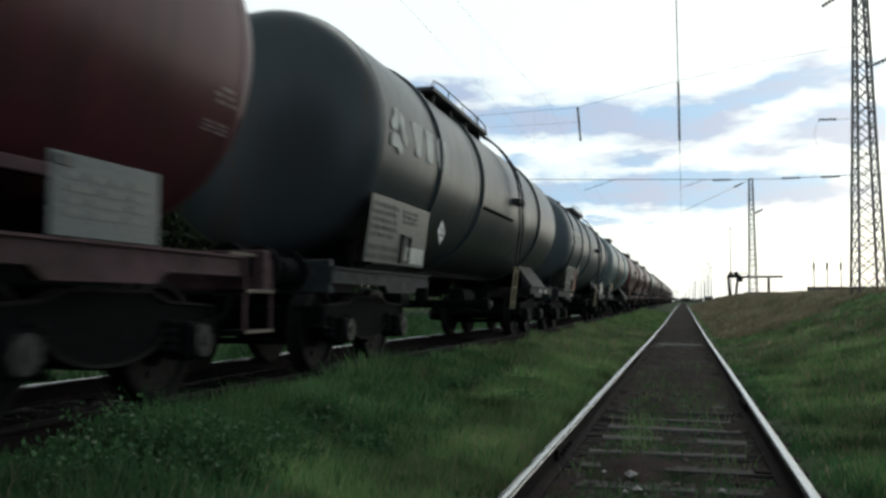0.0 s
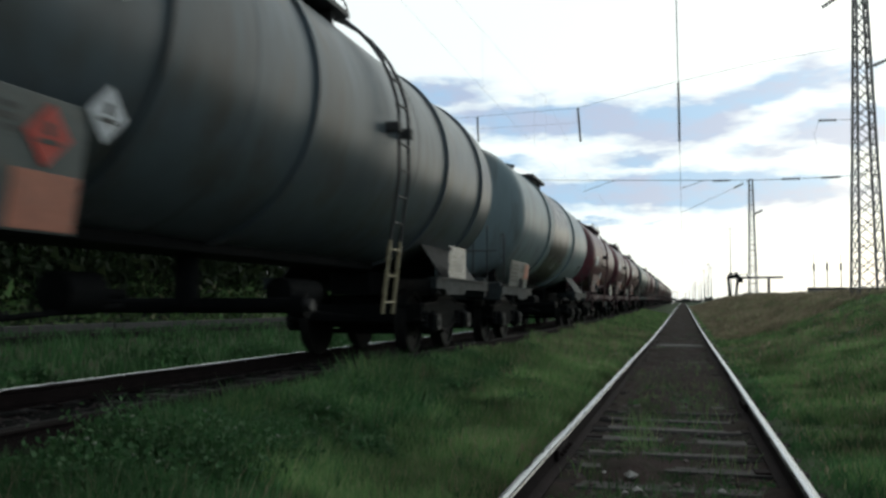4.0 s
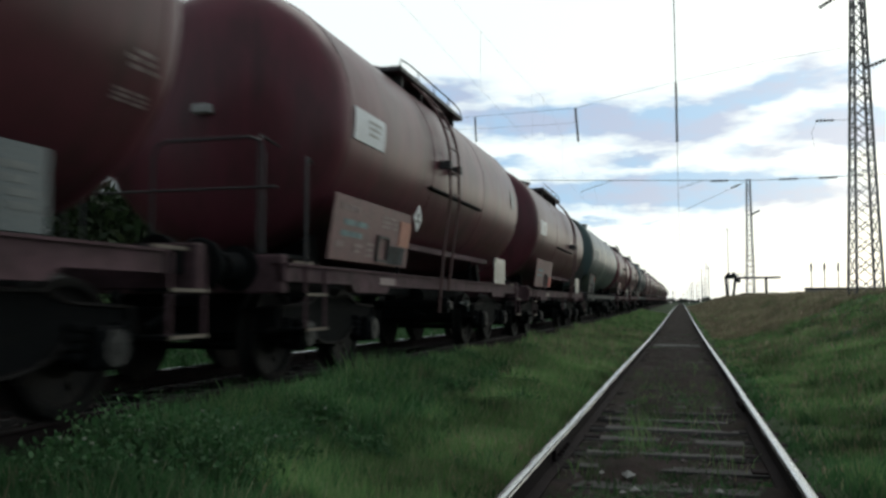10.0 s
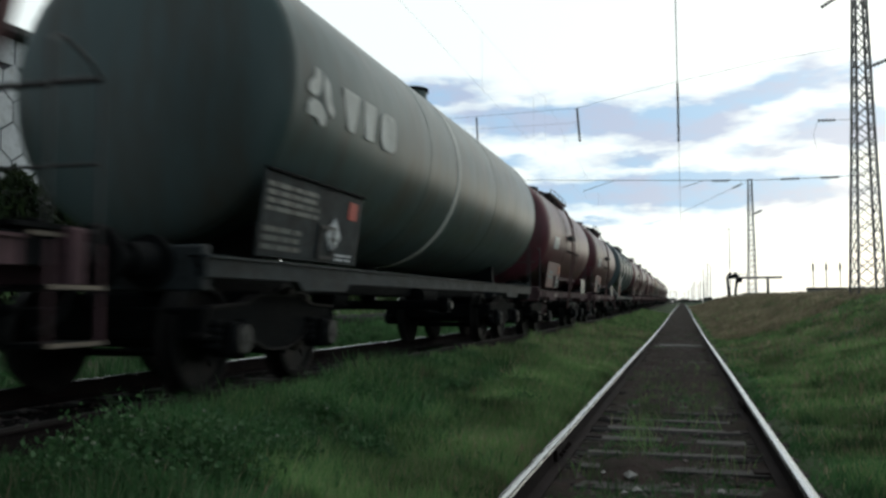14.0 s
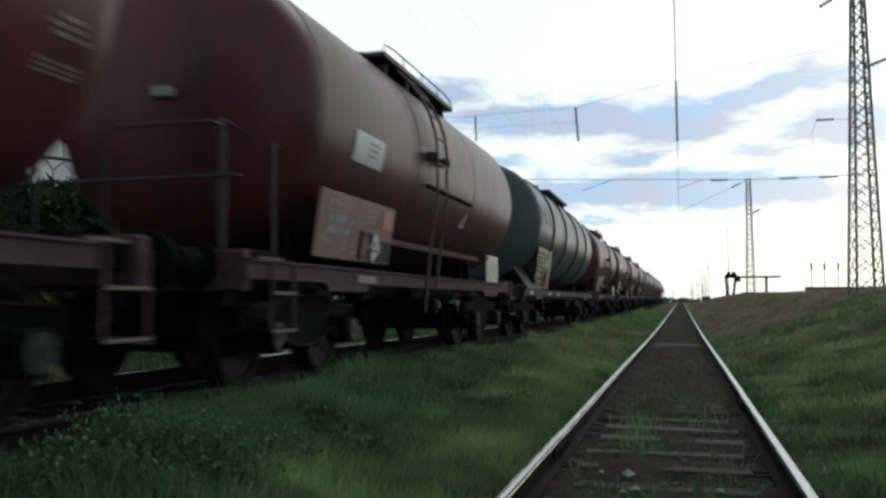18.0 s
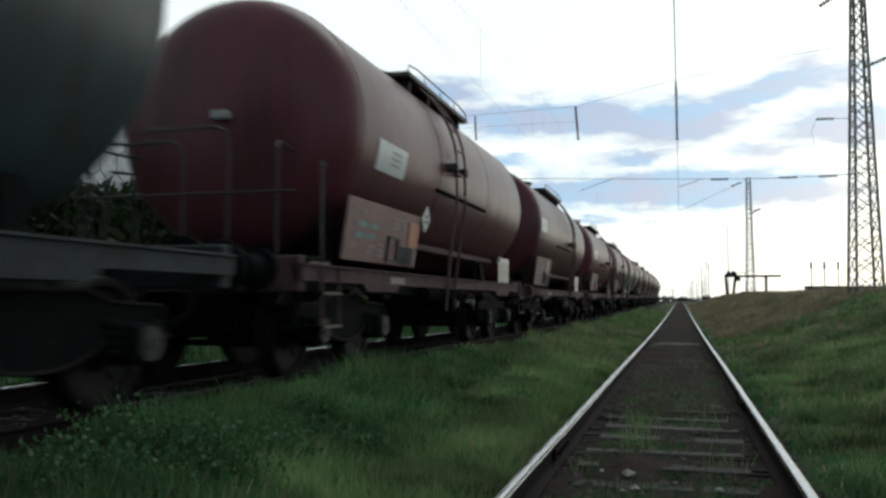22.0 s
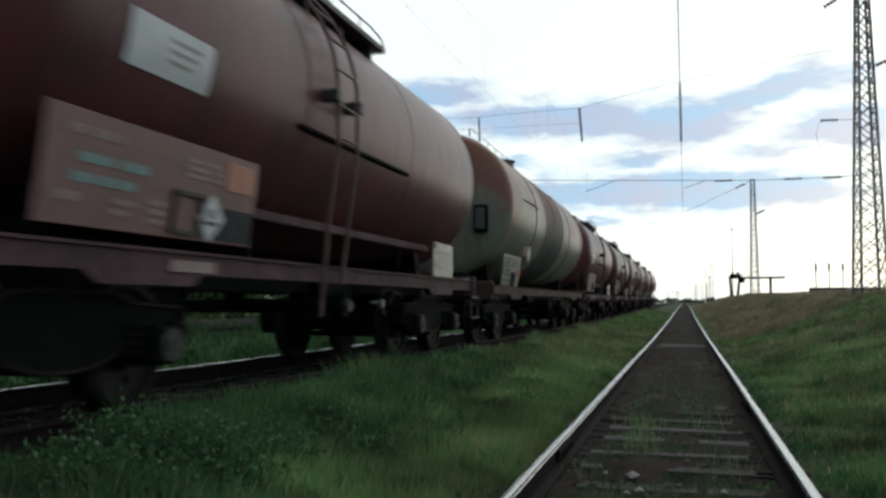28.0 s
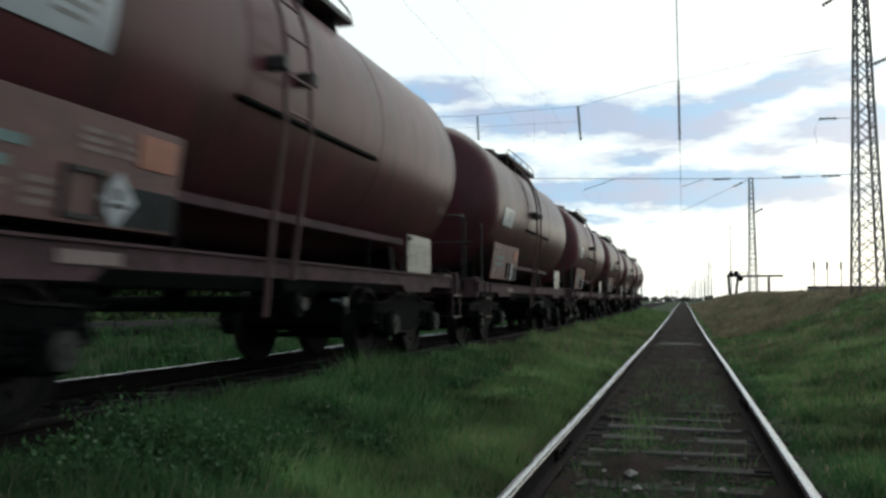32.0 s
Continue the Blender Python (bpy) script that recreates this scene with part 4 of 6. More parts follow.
    for yh in hangers:
        part("hanger", Mesh().box(1.33, 1.355, yh - 0.018, yh + 0.018, 0.58, zb + 0.03, 0.005), SOLERED, w, "reddish steel hanger")
    if lever_at:
        yh = lever_at
        lever = Mesh().tube([(1.25, yh - 0.1, 0.76), (1.35, yh, 0.74), (1.36, yh + 0.05, 0.62)], 0.018).cyl((1.32, yh, 0.74), (1.37, yh, 0.74), 0.05, 12)
        part("valve_lever", lever, PANELGREY, w, "pale worn valve lever")
    for x in (-0.875, 0.875):
        part("buffer", BUFFER, None, w, at=pose(x, 0, 1.06))
        part("buffer", BUFFER, None, w, at=pose(x, L, 1.06, 0, 0, 180))
    hk = Mesh().box(-0.05, 0.05, 0.25, 0.66, 0.98, 1.1, 0.01).tube([(0, 0.4, 1.05), (0, 0.2, 0.98), (0, 0.08, 0.8), (0, 0.2, 0.68)], 0.035)
    part("coupling", hk, GRIMESHADE, w)
    part("coupling", Mesh().box(-0.05, 0.05, L - 0.66, L - 0.25, 0.98, 1.1, 0.01), GRIMESHADE, w)
    part("brake_hose", Mesh().tube([(0.35, 0.64, 1.0), (0.36, 0.45, 0.9), (0.36, 0.3, 0.65), (0.3, 0.12, 0.55)], 0.03), GRIMESHADE, w)
    part("brake_hose", Mesh().tube([(-0.35, L - 0.64, 1.0), (-0.36, L - 0.45, 0.9), (-0.36, L - 0.3, 0.65), (-0.3, L - 0.12, 0.55)], 0.03), GRIMESHADE, w)
    # bogies
    for y in bog:
        b = part("bogie", BOGIE, None, w, at=pose(0, y, 0))
        for s in (-1, 1):
            part("end_beam", END_BEAM, None, b, at=pose(0, s * 1.25, 0))
            part("brake_beam", BRAKE_BEAM, None, b, at=pose(0, s * 0.4, 0))
        for turn, sx in ((0, 1), (180, -1)):
            part("side_frame", SIDE_FRAME, None, b, at=pose(sx * 1.0, 0, 0))
            part("frame_flange", FRAME_FLANGE, None, b, at=pose(sx * 1.0, 0, 0))
            for q in (-0.9, 0.9):
                part("axle_box", AXLE_BOX, None, b, at=pose(sx * 1.05, q, 0, 0, 0, turn))
                part("axle_cover", AXLE_COVER, None, b, at=pose(sx * 1.05, q, 0, 0, 0, turn))
                for d in (-0.22, 0.22):
                    part("spring", SPRING, None, b, at=pose(sx * 1.02, q + d, 0))
            for q in (-0.45, 0.45):
                part("brake_block", BRAKE_BLOCK, None, b, at=pose(sx * 0.755, q, 0))
        for q in (-0.9, 0.9):
            WHEELS.append(part("wheelset", WHEELSET, None, b, at=pose(0, q, 0.46)))
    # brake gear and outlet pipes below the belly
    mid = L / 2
    part("air_reservoir", Mesh().lathe([(mid + 1.2, 0.05), (mid + 1.25, 0.16), (mid + 2.1, 0.16), (mid + 2.15, 0.05)], 0.86, 16, x=0.35), GRIMESHADE, w)
    part("brake_cylinder", Mesh().lathe([(mid - 2.0, 0.04), (mid - 1.95, 0.17), (mid - 1.5, 0.17), (mid - 1.45, 0.05), (mid - 1.1, 0.04)], 0.82, 14, x=0.1), GRIMESHADE, w)
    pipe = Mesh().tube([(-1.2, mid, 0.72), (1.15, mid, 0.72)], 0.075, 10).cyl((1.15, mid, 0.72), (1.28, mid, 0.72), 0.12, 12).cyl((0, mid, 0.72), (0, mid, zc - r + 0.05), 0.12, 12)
    part("outlet_pipe", pipe, GRIMESHADE, w)
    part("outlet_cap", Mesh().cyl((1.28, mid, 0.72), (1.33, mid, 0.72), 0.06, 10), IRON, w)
    part("brake_rod", Mesh().tube([(0.15, bog[0] + 0.9, 0.5), (0.15, mid - 1.2, 0.72)], 0.025), GRIMESHADE, w)
    part("brake_rod", Mesh().tube([(0.15, mid + 1.0, 0.72), (0.15, bog[1] - 0.9, 0.5)], 0.025), GRIMESHADE, w)
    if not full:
        part("belly_beam", Mesh().box(-0.35, 0.35, bog[0] + 1.4, bog[1] - 1.4, zc - r - 0.06, zc - r + 0.12, 0.01), GRIMESHADE, w)
    # corner steps with pale edges
    for y in (1.0, L - 1.0 if rear_deck else L - 1.15) if frame_mat is SOLERED else ():
        for z in (0.5, 0.82):
            tread = part("step", Mesh().box(1.08, 1.36, y, y + 0.45, z, z + 0.025), GRIMESHADE, w)
            part("step_edge", Mesh().box(1.36, 1.372, y, y + 0.45, z, z + 0.026), YELLOW, tread, "worn pale edge")
            for yy in (y, y + 0.43):
                part("step_stile", Mesh().box(1.335, 1.358, yy, yy + 0.02, z + 0.025, min(z + 0.32, 1.09)), SOLERED, tread)
        part("step_edge", Mesh().box(1.22, 1.232, y, y + 0.45, 1.12, 1.146), YELLOW, w, "worn pale edge")
    if rear_deck:
        part("rear_platform", Mesh().box(-1.25, 1.25, L - 1.15, L - 0.5, 1.16, 1.19), GRIMESHADE, w)
        for x in (-1.2, 1.2):
            part("rail_post", Mesh().tube([(x, L - 0.4, 1.0), (x, L - 0.4, 2.15)], 0.013), IRON, w)
            part("handrail", Mesh().tube([(x, L - 0.85, 1.18), (x, L - 0.85, 2.24), (x, L - 0.75, 2.3), (x, L - 0.5, 2.2), (x, L - 0.4, 2.12)], 0.013), IRON, w)
        part("handrail", Mesh().tube([(-1.2, L - 0.4, 2.13), (1.2, L - 0.4, 2.13)], 0.022), IRON, w)
        part("handrail", Mesh().tube([(-1.2, L - 0.4, 1.6), (1.2, L - 0.4, 1.6)], 0.012), IRON, w)
    # end platform and rails
    if end_rail:
        dk = Mesh().box(-1.25, 1.25, 0.66, 1.3, 1.16, 1.19)
        part("end_platform", dk, GRIMESHADE, w)
        lm = IRON
        for s in (-1, 1):
            part("grab_rail", Mesh().tube([(s * 1.24, 1.24, 1.1), (s * 1.24, 1.24, 2.05), (s * 1.22, 1.29, 2.14), (s * 1.12, 1.6, 2.15)], 0.016), lm, w)
            part("grab_rail", Mesh().tube([(s * 1.02, 0.7, 1.18), (s * 1.02, 0.7, 2.2), (s * 1.0, 0.78, 2.27), (s * 0.9, 1.34, 2.27)], 0.014), lm, w)
        for xa, xb, zt2 in hoops or ():
            part("handrail_hoop", Mesh().tube([(xa, 0.68, 1.18), (xa, 0.68, zt2 - 0.14), (xa + 0.04, 0.68, zt2 - 0.04), (xa + 0.14, 0.68, zt2), (xb - 0.14, 0.68, zt2),
                                               (xb - 0.04, 0.68, zt2 - 0.04), (xb, 0.68, zt2 - 0.14), (xb, 0.68, 1.18)], 0.016), lm, w)
        part("handrail", Mesh().tube([(-1.2, 0.66, 1.78), (1.22, 0.66, 1.78)], 0.012), lm, w)
        part("lamp_bracket", Mesh().box(-0.03, 0.17, y0 - 0.08, y0 + 0.1, 2.64, 2.73, 0.01), TEXTGREY, w, "small worn lamp bracket")
    # ladder over the tank's shoulder
    if ladder:
        lm = ladder_mat or IRON
        lw = 0.17 if lm is IRON else 0.24
        pts = [on_tank(0, a, r + 0.13, zc) for a in range(78, 1, -8)]
        for yy in (ladder - lw, ladder + lw):
            path = [(x, yy, z) for x, _, z in pts] + [(r + 0.13, yy, 2.2), (r + 0.03, yy, 1.45)]
            part("ladder_stile", Mesh().tube(path, 0.022, 6), lm, w)
            part("ladder_foot", Mesh().tube([(r + 0.03, yy, 1.45), (1.385, yy, 0.62 if lm is IRON or (yy < ladder and ladder < 6) else 0.93)], 0.024, 6), LADDERYELLOW if lm is IRON else lm, w)
        z = 0.75 if lm is IRON else 2.3
        while z < zc:
            xr = float(np.interp(z, (0.6, 1.45, 2.2), (1.385, r + 0.03, r + 0.13)))
            part("rung", Mesh().tube([(xr, ladder - lw, z), (xr, ladder + lw, z)], 0.014, 6), LADDERYELLOW if z < 1.5 and ladder_mat is IRON else lm, w)
            z += 0.3
        for a in range(10, 78, 12):
            x, _, zz = on_tank(0, a, r + 0.13, zc)
            part("rung", Mesh().tube([(x, ladder - lw, zz), (x, ladder + lw, zz)], 0.014, 6), lm, w)
        for a in (bracket_deg,):
            for yy in (ladder - lw - 0.04, ladder + lw + 0.04):
                br = Mesh().box(r * math.cos(radians(a)) - 0.05, r + 0.16, yy - 0.05, yy + 0.05, zc + r * math.sin(radians(a)) - 0.06, zc + r * math.sin(radians(a)) + 0.06, 0.01)
                part("ladder_bracket", br, IRON, w)
    if footbar:
        a, b = footbar
        part("foot_bar", Mesh().box(r * 0.95, r + 0.005, a, b, zc - 0.39, zc - 0.35, 0.008), GRIMESHADE, w)
    if platform:
        a, b = platform
        wk = part("top_walkway", Mesh().box(0.32, 1.02, a, b, zc + r - 0.19, zc + r - 0.12, 0.006), IRON, w)
        for k in range(4):
            y = a + 0.3 + (b - a - 0.6) * k / 3
            part("bracket", Mesh().prism([(y - 0.02, zc + r - 0.16), (y + 0.02, zc + r - 0.16), (y + 0.02, zc + r - 0.42), (y - 0.02, zc + r - 0.42)], 0.7, 0.94), IRON, wk)
        rl = Mesh().tube([(1.0, a, zc + r - 0.12), (1.0, a + 0.1, zc + r - 0.02), (1.0, a + 0.5, zc + r + 0.01), (1.0, b - 0.5, zc + r + 0.01), (1.0, b - 0.1, zc + r - 0.03), (1.0, b, zc + r - 0.12)], 0.011)
        if walkway_rail:
            part("handrail", rl, IRON, wk)
        for k in range(1, 4) if walkway_rail else ():
            y = a + (b - a) * k / 4
            part("rail_post", Mesh().tube([(1.0, y, zc + r - 0.12), (1.0, y, zc + r + 0.01)], 0.009), IRON, wk)
        dm = (a + b) / 2 if dome is None else dome
        mh = part("manhole", Mesh().cyl((0, dm, zc + r - 0.05), (0, dm, zc + r + 0.22), 0.32, 20), tank_mat, w)
        part("manhole_lid", Mesh().cyl((0, dm, zc + r + 0.22), (0, dm, zc + r + 0.27), 0.36, 20).tube([(-0.2, dm, zc + r + 0.3), (0.2, dm, zc + r + 0.3)], 0.025), GRIMESHADE, mh)
        part("valve", Mesh().cyl((0, dm + 0.8, zc + r - 0.03), (0, dm + 0.8, zc + r + 0.25), 0.09, 12), GRIMESHADE, w)
    elif dome is not None:
        mh = part("manhole", Mesh().cyl((0.2, dome, zc + r - 0.08), (0.2, dome, zc + r + 0.2), 0.26, 18), tank_mat, w)
        part("manhole_lid", Mesh().cyl((0.2, dome, zc + r + 0.2), (0.2, dome, zc + r + 0.25), 0.29, 18), GRIMESHADE, mh)
    if side_rail:
        part("side_rail", Mesh().box(0.98, 1.06, 3.3, L - 2.6, 1.48, 1.57, 0.01), frame_mat, w, "long red-brown side rail below the tank")
        for k in range(2):
            y = 4.6 + (L - 8.4) * k
            part("rail_post", Mesh().box(0.99, 1.03, y, y + 0.04, 1.1, 1.48), GRIMESHADE, w)
    # plates
    if panel:
        data_panel(w, *panel, panel_mat or PANELRED, seed, style=panel_style)
    if plates:
        pa = plate_at or L - 3.3
        pl = part("notice_plate", Mesh().box(1.345, 1.355, pa, pa + 1.0, 1.11, 1.58, 0.003), NOTICE, w, "glossy pale enamel notice plate")
        text_rows(pl, PANELGREY, 1.357, pa + 0.1, pa + 0.9, 1.22, 1.5, 4, rnd)
        part("clip", Mesh().box(1.355, 1.37, pa + 0.05, pa + 0.15, 1.5, 1.56), TEXTDARK, pl)
        part("brake_plate", Mesh().box(1.335, 1.345, 3.0, 3.55, 0.96, 1.04), TEXTPINK, w, "small pale plate")
    if board:
        ya, yb, ta, tb = board
        bd = part("name_board", Mesh().patch(ya, yb, ta, tb, r + 0.006, zc, 0.008), WHITE, tank, "white board on the tank's flank")
        tx = Mesh()
        for k in range(3):
            t = ta + (tb - ta) * (0.3 + 0.2 * k)
            tx.patch(ya + (yb - ya) * 0.45, ya + (yb - ya) * (0.75 + 0.05 * k), t, t + 1.2, r + 0.0155, zc, 0.002, 1)
        part("lettering", tx, TEXTGREY, bd, smooth=0)
    if logo:
        yl, tl, hl, mat = logo

        def shape(pts, name):
            """One flat painted shape wrapped on the flank; pts: along the tank and up, in parts of the emblem's size."""
            n = len(pts)
            vs = []
            for rr in (r + 0.010, r + 0.018):
                for a_, b_ in pts:
                    th = radians(tl + hl * b_)
                    vs.append((rr * math.cos(th), yl + a_, zc + rr * math.sin(th)))
            mm = Mesh().add(vs, [tuple(range(n)), tuple(range(n, 2 * n))] + [(i_, (i_ + 1) % n, n + (i_ + 1) % n, n + i_) for i_ in range(n)])
            return part(name, mm, mat, em, smooth=0)

        em = part("emblem", Mesh().patch(yl + 0.28, yl + 0.34, tl + hl * 0.44, tl + hl * 0.52, r + 0.006, zc, 0.003, 1), tank_mat, tank, "worn pale emblem shapes")
        shape([(0.02, 0.50), (0.04, 0.66), (0.16, 0.82), (0.20, 1.0), (0.30, 1.0), (0.32, 0.74), (0.26, 0.56), (0.14, 0.46)], "curved_shape")
        shape([(0.38, 0.98), (0.50, 0.84), (0.52, 0.56), (0.62, 0.36), (0.56, 0.22), (0.44, 0.36), (0.36, 0.62)], "curved_shape")
        shape([(0.04, 0.10), (0.03, 0.30), (0.12, 0.42), (0.30, 0.40), (0.46, 0.22), (0.44, 0.04), (0.34, 0.0), (0.26, 0.12)], "curved_shape")
        shape([(0.84, 0.95), (1.30, 0.95), (1.16, 0.17), (1.0, 0.17)], "block_shape")
        shape([(1.42, 0.95), (1.78, 0.95), (1.72, 0.18), (1.48, 0.18)], "block_shape")
        shape([(1.92, 0.80), (2.06, 0.95), (2.36, 0.95), (2.44, 0.78), (2.44, 0.26), (2.34, 0.15), (2.04, 0.15), (1.92, 0.34)], "block_shape")
    # small lettering on the rear flank
    if marks:
        text_patch(tank, TEXTPINK, y1 - 0.95, y1 - 0.6, -19, -13, r, zc, rnd)
        text_patch(tank, TEXTPINK, y1 - 1.0, y1 - 0.6, -28, -24, r, zc, rnd)
    for ys in sole_plates:
        part("frame_plate", Mesh().box(1.331, 1.336, ys - 0.2, ys + 0.2, 0.965, 1.06, 0.002), TEXTGREY, w, "small pale plate on the frame")
    return w


def red_wagon(label, kind):
    """The three builds of the red wagons differ in ladder, walkway and hazard signs."""
    if kind == "rear":
        return tank_wagon(label, 12.43, RED, SOLERED, ladder=7.57, ladder_mat=LADDERRED, platform=(4.8, 8.1), footbar=(4.8, 7.85), panel=(1.68, 4.2, 1.19, 1.86),
                          panel_style="redlow", board=(1.75, 2.63, -9, 4), side_rail=True, marks=True, hangers=(6.1, 6.31), lever_at=6.51, bracket_deg=-8, seed=9, y0=1.08, y1=11.45, d0=0.42, sole_end=11.25, rear_deck=True, end_rail=False)
    if kind == "rearlong":
        return tank_wagon(label, 12.43, RED, SOLERED, ladder=8.1, ladder_mat=LADDERRED, platform=(5.2, 8.6), footbar=(5.0, 7.9), panel=(2.0, 4.5, 1.19, 1.88),
                          panel_style="redlow", board=(2.4, 3.4, -10, 3), side_rail=True, marks=True, hangers=(6.1, 6.31), lever_at=6.51, bracket_deg=-8, seed=17, y0=1.2, y1=11.42, d0=0.5, sole_end=11.25, rear_deck=True, end_rail=False)
    if kind == "reardiamond":
        return tank_wagon(label, 12.43, RED, SOLERED, plate_at=8.6, ladder=6.97, ladder_mat=LADDERRED, platform=(4.8, 8.1), footbar=(4.4, 7.1), panel=(1.3, 3.6, 1.19, 1.88),
                          panel_style="reddiamond", board=(1.5, 2.38, -7, 6), side_rail=True, marks=True, hangers=(6.1, 6.31), lever_at=6.51, bracket_deg=-8, seed=10, y0=1.08, y1=11.5, d0=0.42, sole_end=11.25, rear_deck=True, end_rail=False)
    return tank_wagon(label, 12.43, RED, SOLERED, ladder=5.58, ladder_mat=LADDERRED, platform=(4.7, 8.1), footbar=((5.4, 7.85) if kind == "redside" else (4.85, 7.85)), panel=({"redside": 2.02, "redlate": 1.82}.get(kind, 1.7), 4.2, 1.19, 1.86),
                      panel_style={"redlate": "redside", "redboard": "redhigh"}.get(kind, kind), hoops=((-1.1, 0.04, 2.3), (-0.5, 0.52, 2.42)) if kind == "redhigh" else ((-0.05, 1.08, 2.24),), board={"redhigh": (2.4, 3.4, -18, -4), "redboard": (2.0, 2.93, -9, 4.5), "redlate": (2.43, 3.36, -18.5, -4.5)}.get(kind, (2.75, 3.62, -18, -5)), side_rail=True, marks=True, lever_at=7.1, seed=4, y0=1.34, y1=11.7, d0=0.6, sole_end=11.25)


RED_KINDS = {
    "redhigh": ("red-oxide bogie tank wagon, hazard diamond above its data panel", (-5.26, 54.74, 147.84)),
    "redboard": ("red-oxide bogie tank wagon, white board high on its flank", (67.17,)),
    "redside": ("red-oxide bogie tank wagon, hazard diamond low on its data panel", (106.96, 119.39)),
    "redlate": ("red-oxide bogie tank wagon with white board and faded orange plate", (185.13, 212.2, 224.63, 237.06, 249.49, 261.92, 274.35)),
    "rear": ("red-oxide bogie tank wagon with a rear ladder and long walkway", (79.6,)),
    "reardiamond": ("red-oxide bogie tank wagon, rear ladder, white diamond on its panel", (160.27,)),
    "rearlong": ("red-oxide bogie tank wagon, ladder far back, red plate on its panel", (172.7,)),
}
TRAIN = []
for kind, (lab, offs) in RED_KINDS.items():
    first = red_wagon(lab, kind)
    TRAIN.append((first, offs[0]))
    for off in offs[1:]:
        TRAIN.append((copy_thing(first, pose(TRAIN_X, off, TRAIN_Z)), off))
TRAIN.append((tank_wagon("long black bogie tank wagon with white emblem and tall ladder", 15.75, BLACK, SOLEGREY, r=1.45, zc=2.72, y0=1.35, y1=15.5, rings=(4.1, 6.65, 12.4), full=False, ladder=9.46,
                         ladder_mat=IRON, platform=(5.2, 8.9), footbar=(6.7, 9.3), panel=(1.7, 3.9, 1.2, 1.97), panel_mat=PANELGREY, panel_style="grey",
                         logo=(1.96, -9, 21, WHITESTRIPE), skirts=(1,), sole_plates=(13.3, 14.1), seed=11, plates=False, end_rail=False), 7.17))
TRAIN.append((tank_wagon("slate-grey ribbed bogie tank wagon with white emblem", 15.96, SLATE, SOLEGREY, r=1.45, zc=2.72, y0=2.0, y1=15.6, rings=(3.14, 5.48, 7.78, 12.2, 14.3), full=False, ladder=9.9,
                         ladder_mat=IRON, platform=(6.6, 9.6), panel=(2.4, 4.83, 1.12, 1.86), panel_mat=PANELGREY, panel_style="orange",
                         logo=(2.6, -10, 21, WHITESTRIPE), skirts=(1,), seed=12, end_rail=False), 22.92))
TRAIN.append((tank_wagon("pale blue-grey bogie tank wagon with a wide brown band", 15.86, PALE, SOLEGREY, r=1.45, zc=2.72, y0=2.0, y1=14.86, rings=(5.9, 10.7), bands=((6.78, 9.66, BROWNBAND),), full=False,
                         hoops=((-0.75, -0.05, 2.75), (0.05, 0.75, 2.75)), walkway_rail=False, platform=(6.0, 7.9), panel=(1.5, 3.48, 0.95, 1.64), panel_mat=PANELGREY, panel_style="orangetop", skirts=(1,), seed=13, plates=False), 38.88))
TRAIN.append((tank_wagon("dull grey-green bogie tank wagon with white emblem and stripe", 14.93, GREEN, SOLEGREY, r=1.45, zc=2.72, y0=1.58, y1=14.5, bands=((7.35, 7.52, WHITESTRIPE),), full=True,
                         panel=(1.5, 3.72, 1.14, 1.86), panel_mat=SOLEGREY, panel_style="green", d0=0.26, logo=(2.03, -13, 20, WHITESTRIPE), seed=14, plates=False, end_rail=False, dome=9.0), 92.03))
TRAIN.append((tank_wagon("dirty grey ribbed bogie tank wagon with a tall data panel", 16.02, RIBGREY, SOLEGREY, r=1.45, zc=2.72, y0=1.96, d0=0.3, y1=14.52, rings=(4.41, 6.88, 9.6, 12.15), full=True,
                         platform=(6.6, 10.6), panel=(2.6, 4.8, 1.13, 2.13), panel_mat=PANELGREY, panel_style="tall", logo=(2.3, -3, 19, FADEDWHITE), skirts=(0,), walkway_rail=False, sole_plates=(1.6, 4.38, 5.96), hangers=(3.13,), seed=15, plates=False, end_rail=False), 131.82))
TRAIN.append((tank_wagon("beige bogie tank wagon with rust-stained top and dark band", 14.85, BEIGE, SOLERUST, r=1.45, zc=2.72, y0=1.48, bands=((6.0, 9.05, GREYBAND),), full=True, rings=(4.6, 7.35, 10.3, 13.0), ring_w=0.014, ring_mat=BROWNBAND,
                         panel=(1.5, 3.22, 1.06, 1.72), panel_mat=PANELGREY, panel_style="beige", seed=16, plates=False, end_rail=False, d0=0.38, dome=7.0), 197.56))


def warning_triangle(w, y, deg, r, zc):
    """A small white triangle painted on the flank."""
    vs = []
    for rr in (r + 0.004, r + 0.010):
        for a, b in ((-0.16, -3.0), (0.16, -3.0), (0.0, 7.0)):
            th = radians(deg + b)
            vs.append((rr * math.cos(th), y + a, zc + rr * math.sin(th)))
    part("warning_triangle", Mesh().add(vs, [(0, 1, 2), (3, 4, 5), (0, 1, 4, 3), (1, 2, 5, 4), (2, 0, 3, 5)]), WHITE, w, "white painted triangle", smooth=0)
    mark = Mesh().patch(y - 0.012, y + 0.02, deg - 0.2, deg + 3.2, r + 0.0105, zc, 0.002, 1).patch(y - 0.05, y + 0.05, deg - 1.6, deg - 0.7, r + 0.0105, zc, 0.002, 1)
    part("warning_mark", mark, TEXTDARK, w, "dark mark on the triangle", smooth=0)


